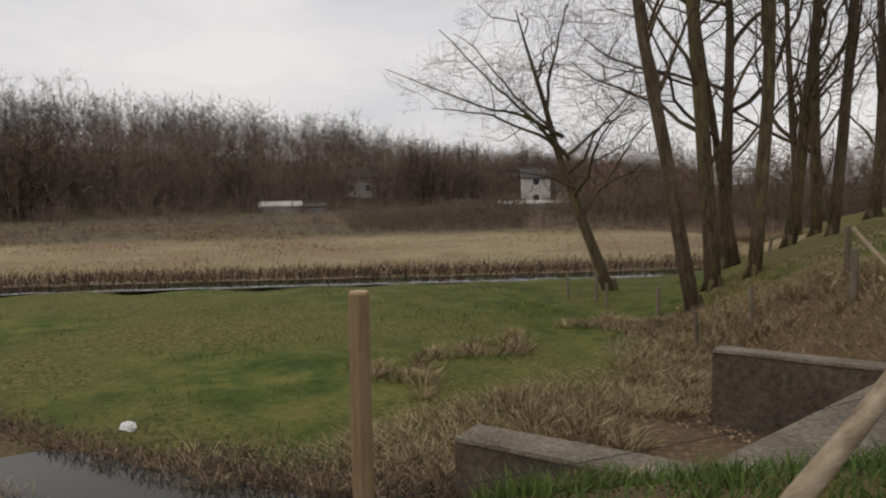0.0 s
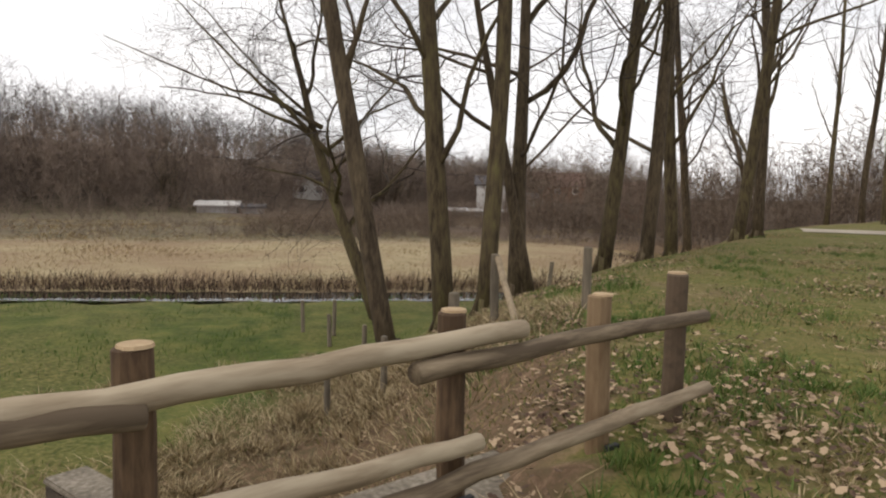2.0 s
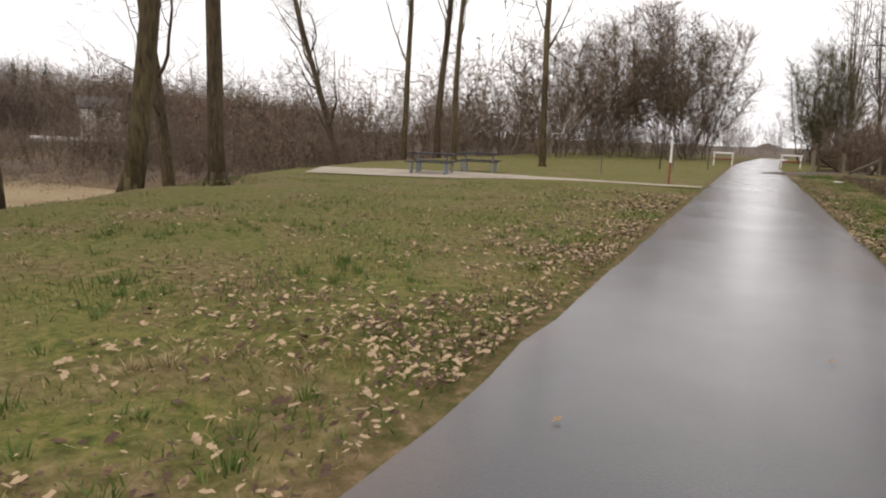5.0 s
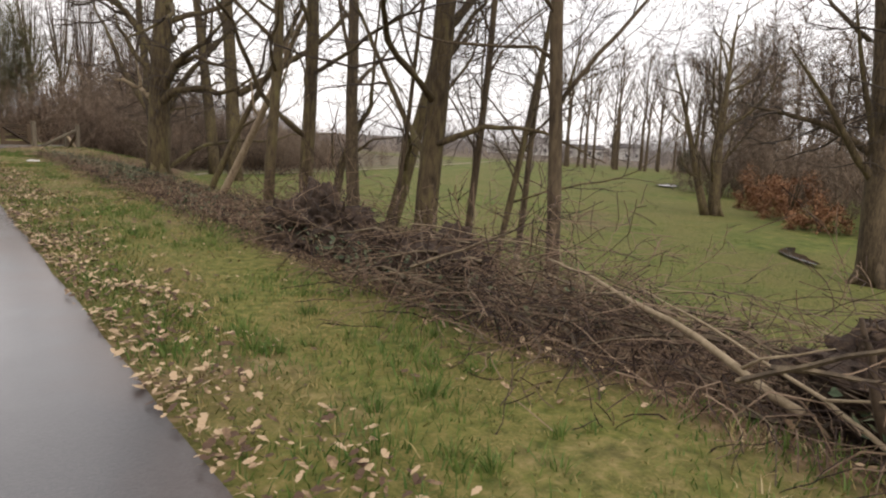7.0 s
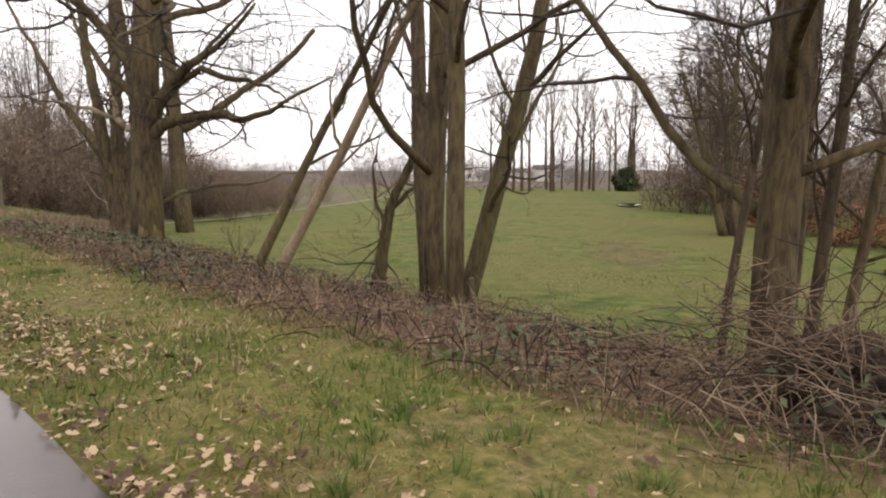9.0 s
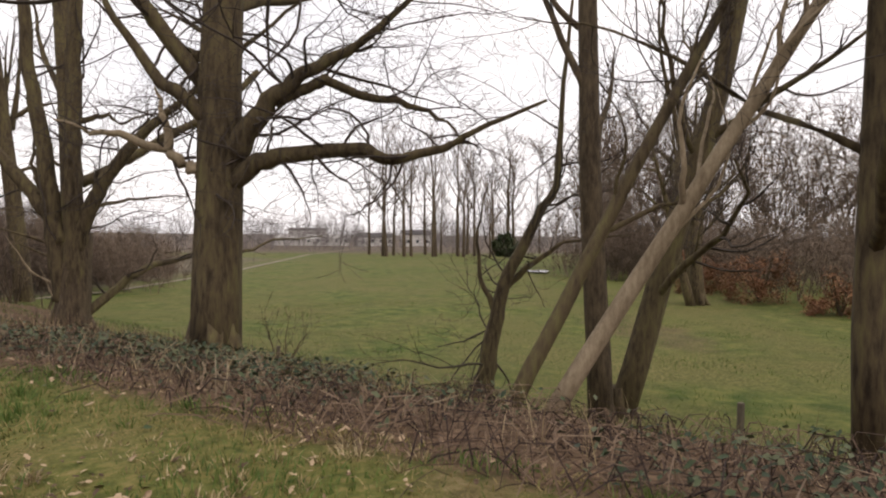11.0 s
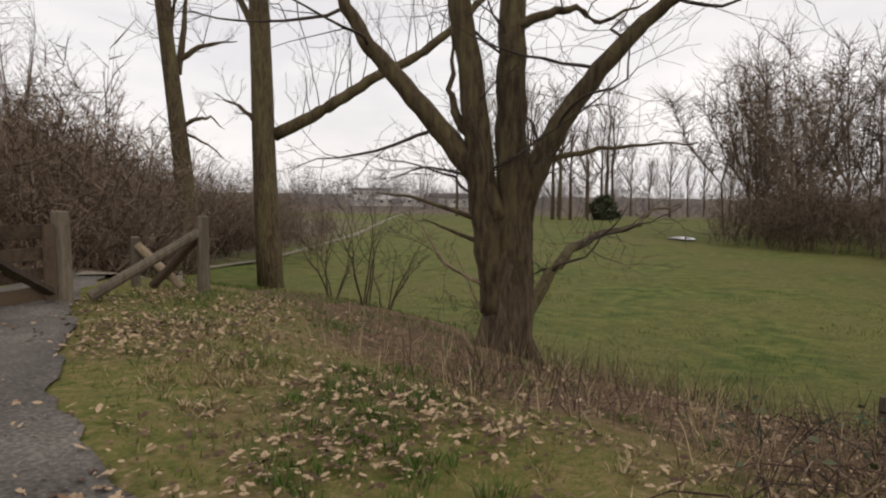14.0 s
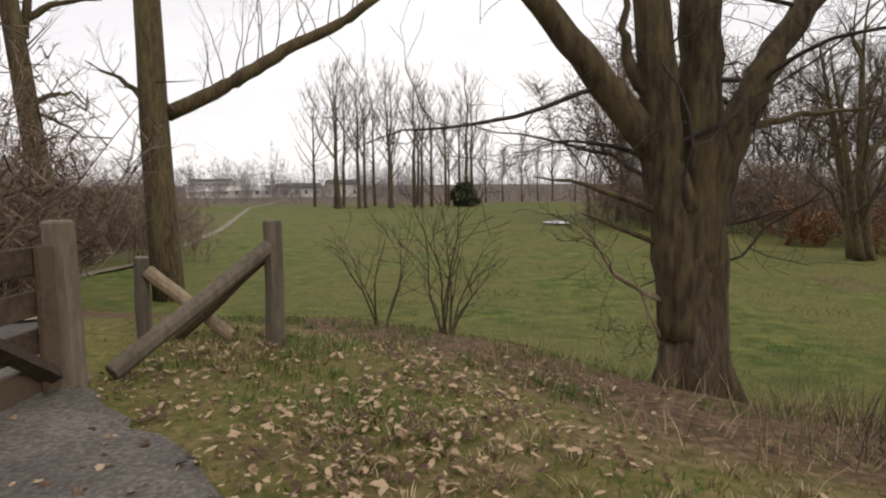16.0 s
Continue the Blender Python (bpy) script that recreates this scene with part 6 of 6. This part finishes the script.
for k in range(150):
    y = rng.uniform(-13.5, -4.6)
    x = lerp_table(y, LEFT_EDGE) - rng.uniform(0.5, 5.0)
    if (-11.9 < y < -8.2 and x > -5.0) or abs(x - lerp_table(-y, ((10, -2.6), (11.2, -3.3), (12.45, -4.4), (13.5, -5.7), (14.25, -7.3), (15.1, -9.5)))) < 0.8:
        continue
    for b in range(rng.randint(60, 150)):
        ang, rad = rng.uniform(0, 6.28), abs(rng.gauss(0, 0.09))
        out = rng.uniform(0.03, 0.17)
        px, py = x + math.cos(ang) * rad, y + math.sin(ang) * rad
        m.blade(Vector((px, py, ground_z(px, py) - 0.02)), rng.uniform(0.05, 0.17), rng.uniform(0.003, 0.006), (math.cos(ang) * out + 0.03, math.sin(ang) * out), rng.uniform(0, 3.14))
for k in range(260):
    x, y = rng.uniform(-8.8, -4.6), rng.uniform(-10.6, -5.4)
    if abs(x - lerp_table(-y, ((10, -2.6), (11.2, -3.3), (12.45, -4.4)))) < 0.9 or noise.noise(Vector((x * 0.5, y * 0.5, 31))) < -0.1:
        continue
    for b in range(rng.randint(50, 110)):
        ang, rad = rng.uniform(0, 6.28), abs(rng.gauss(0, 0.1))
        out = rng.uniform(0.05, 0.24)
        px, py = x + math.cos(ang) * rad, y + math.sin(ang) * rad
        m.blade(Vector((px, py, ground_z(px, py) - 0.02)), rng.uniform(0.06, 0.2), rng.uniform(0.004, 0.008), (math.cos(ang) * out + 0.05, math.sin(ang) * out), rng.uniform(0, 3.14))
tagged(part("bank_straw", m, STRAW), "matted pale dry grass on the stream bank", "dry grass", kind="stuff")

# reeds across the river
m = Mesh()
for k in range(80000):
    y = rng.uniform(-30, 40)
    s = rng.random() ** 1.7
    x = river_x(min(y, 12)) - 0.8 - s * 44
    if x < -62:
        continue
    clumpy = noise.noise(Vector((x * 0.18, y * 0.18, 6)))
    if clumpy < rng.uniform(-0.7, 0.2):
        continue
    h = rng.uniform(0.04, 0.13) * (1 + 1.2 * max(0, clumpy))
    m.blade(Vector((x, y, ground_z(x, y) - 0.03)), h, 0.006 + 0.02 * s, (rng.gauss(0.05, 0.12), rng.gauss(0, 0.12)), rng.uniform(0.6, 2.2))
tagged(part("reed_bed", m, REED), "wide bed of dry tan reeds across the river", "reeds", kind="stuff")

# dark sedge on the river banks
m = Mesh()
for k in range(22000):
    y = rng.uniform(-40, 14)
    x = river_x(y) - 0.6 - abs(rng.gauss(0, 1.3)) if rng.random() < 0.8 else river_x(y) + 0.6 + abs(rng.gauss(0, 0.3))
    m.blade(Vector((x, y, -1.55)), rng.uniform(0.10, 0.36), 0.008, (rng.gauss(0.05, 0.1), rng.gauss(0, 0.1)), rng.uniform(0.6, 2.2))
tagged(part("river_sedge", m, BRAMBLE), "dark brown sedge along the river bank", "sedge", kind="stuff")

# fallen leaves
m = Mesh()
for k in range(105000):
    u = rng.random()
    if u < 0.34:
        y = rng.uniform(-9, 12)
        x = -1.0 - abs(rng.gauss(0, 1.1)) if rng.random() < 0.7 else rng.uniform(-6, -1)
    elif u < 0.6:
        y = rng.uniform(0, 26)
        x = 1.02 + abs(rng.gauss(0, 0.3)) if rng.random() < 0.75 else rng.uniform(1.0, 3.0)
    elif u < 0.85:
        y = rng.uniform(23, 30)
        x = rng.uniform(1.3, 5.2)
        if x > lerp_table(y, RIGHT_EDGE) + 0.5 and rng.random() < 0.8:
            continue
        if x < lerp_table(y, ((24.5, 1.0), (25.4, 1.5), (27.4, 2.1), (29.7, 3.2))) and rng.random() < 0.6:
            continue
    else:
        y = rng.uniform(-9.2, -3)
        x = lerp_table(y, LEFT_EDGE) - rng.uniform(0, 4.2)
    if noise.noise(Vector((x * 0.8, y * 0.8, 5))) + 0.6 * noise.noise(Vector((x * 3.1, y * 3.1, 8))) < rng.uniform(-0.32, 0.5):
        continue
    if -1.0 < x < 1.03 and rng.random() < 0.9:
        continue
    m.oak_leaf(Vector((x, y, ground_z(x, y) + rng.uniform(0.012, 0.035))), 0.009 + 0.02 * rng.random() ** 1.8, rng, 0.5)
for k in range(15000):
    if rng.random() < 0.84:
        y = rng.uniform(-2, 13)
        x = -0.98 - abs(rng.gauss(0, 0.5))
    else:
        y = rng.uniform(0, 13)
        x = 1.0 + abs(rng.gauss(0, 0.22))
    if noise.noise(Vector((x * 1.1, y * 0.9, 15))) + 0.5 * noise.noise(Vector((x * 4, y * 4, 8))) < rng.uniform(-0.3, 0.6):
        continue
    m.oak_leaf(Vector((x, y, ground_z(x, y) + rng.uniform(0.012, 0.03))), 0.009 + 0.02 * rng.random() ** 1.8, rng, 0.5)
tagged(part("fallen_leaves", m, LEAF), "scattered dry fallen leaves", "leaves", kind="stuff")
for x, y in ((0.35, 2.4), (-0.55, 1.2), (0.8, 3.6), (-0.2, 3.9), (0.7, 1.4)):
    one = Mesh()
    one.leaf(Vector((0, 0, 0.012)), 0.022, rng, 0.3)
    lo = tagged(part("fallen_leaf", one, LEAF), "single dry leaf on the asphalt", "leaf", group="leaves on the path")
    lo.matrix_world = pose(x, y, 0.012)

# a scrap of plastic on the verge
rng = random.Random(90)
bag = thing("plastic_bag", "crumpled white plastic bag lying on the grass", "litter", 2.23, 21.44, ground_z(2.23, 21.44))
part("film", crumple("film", 0.13, 0.07, 0.032, 8), WHITE, bag)
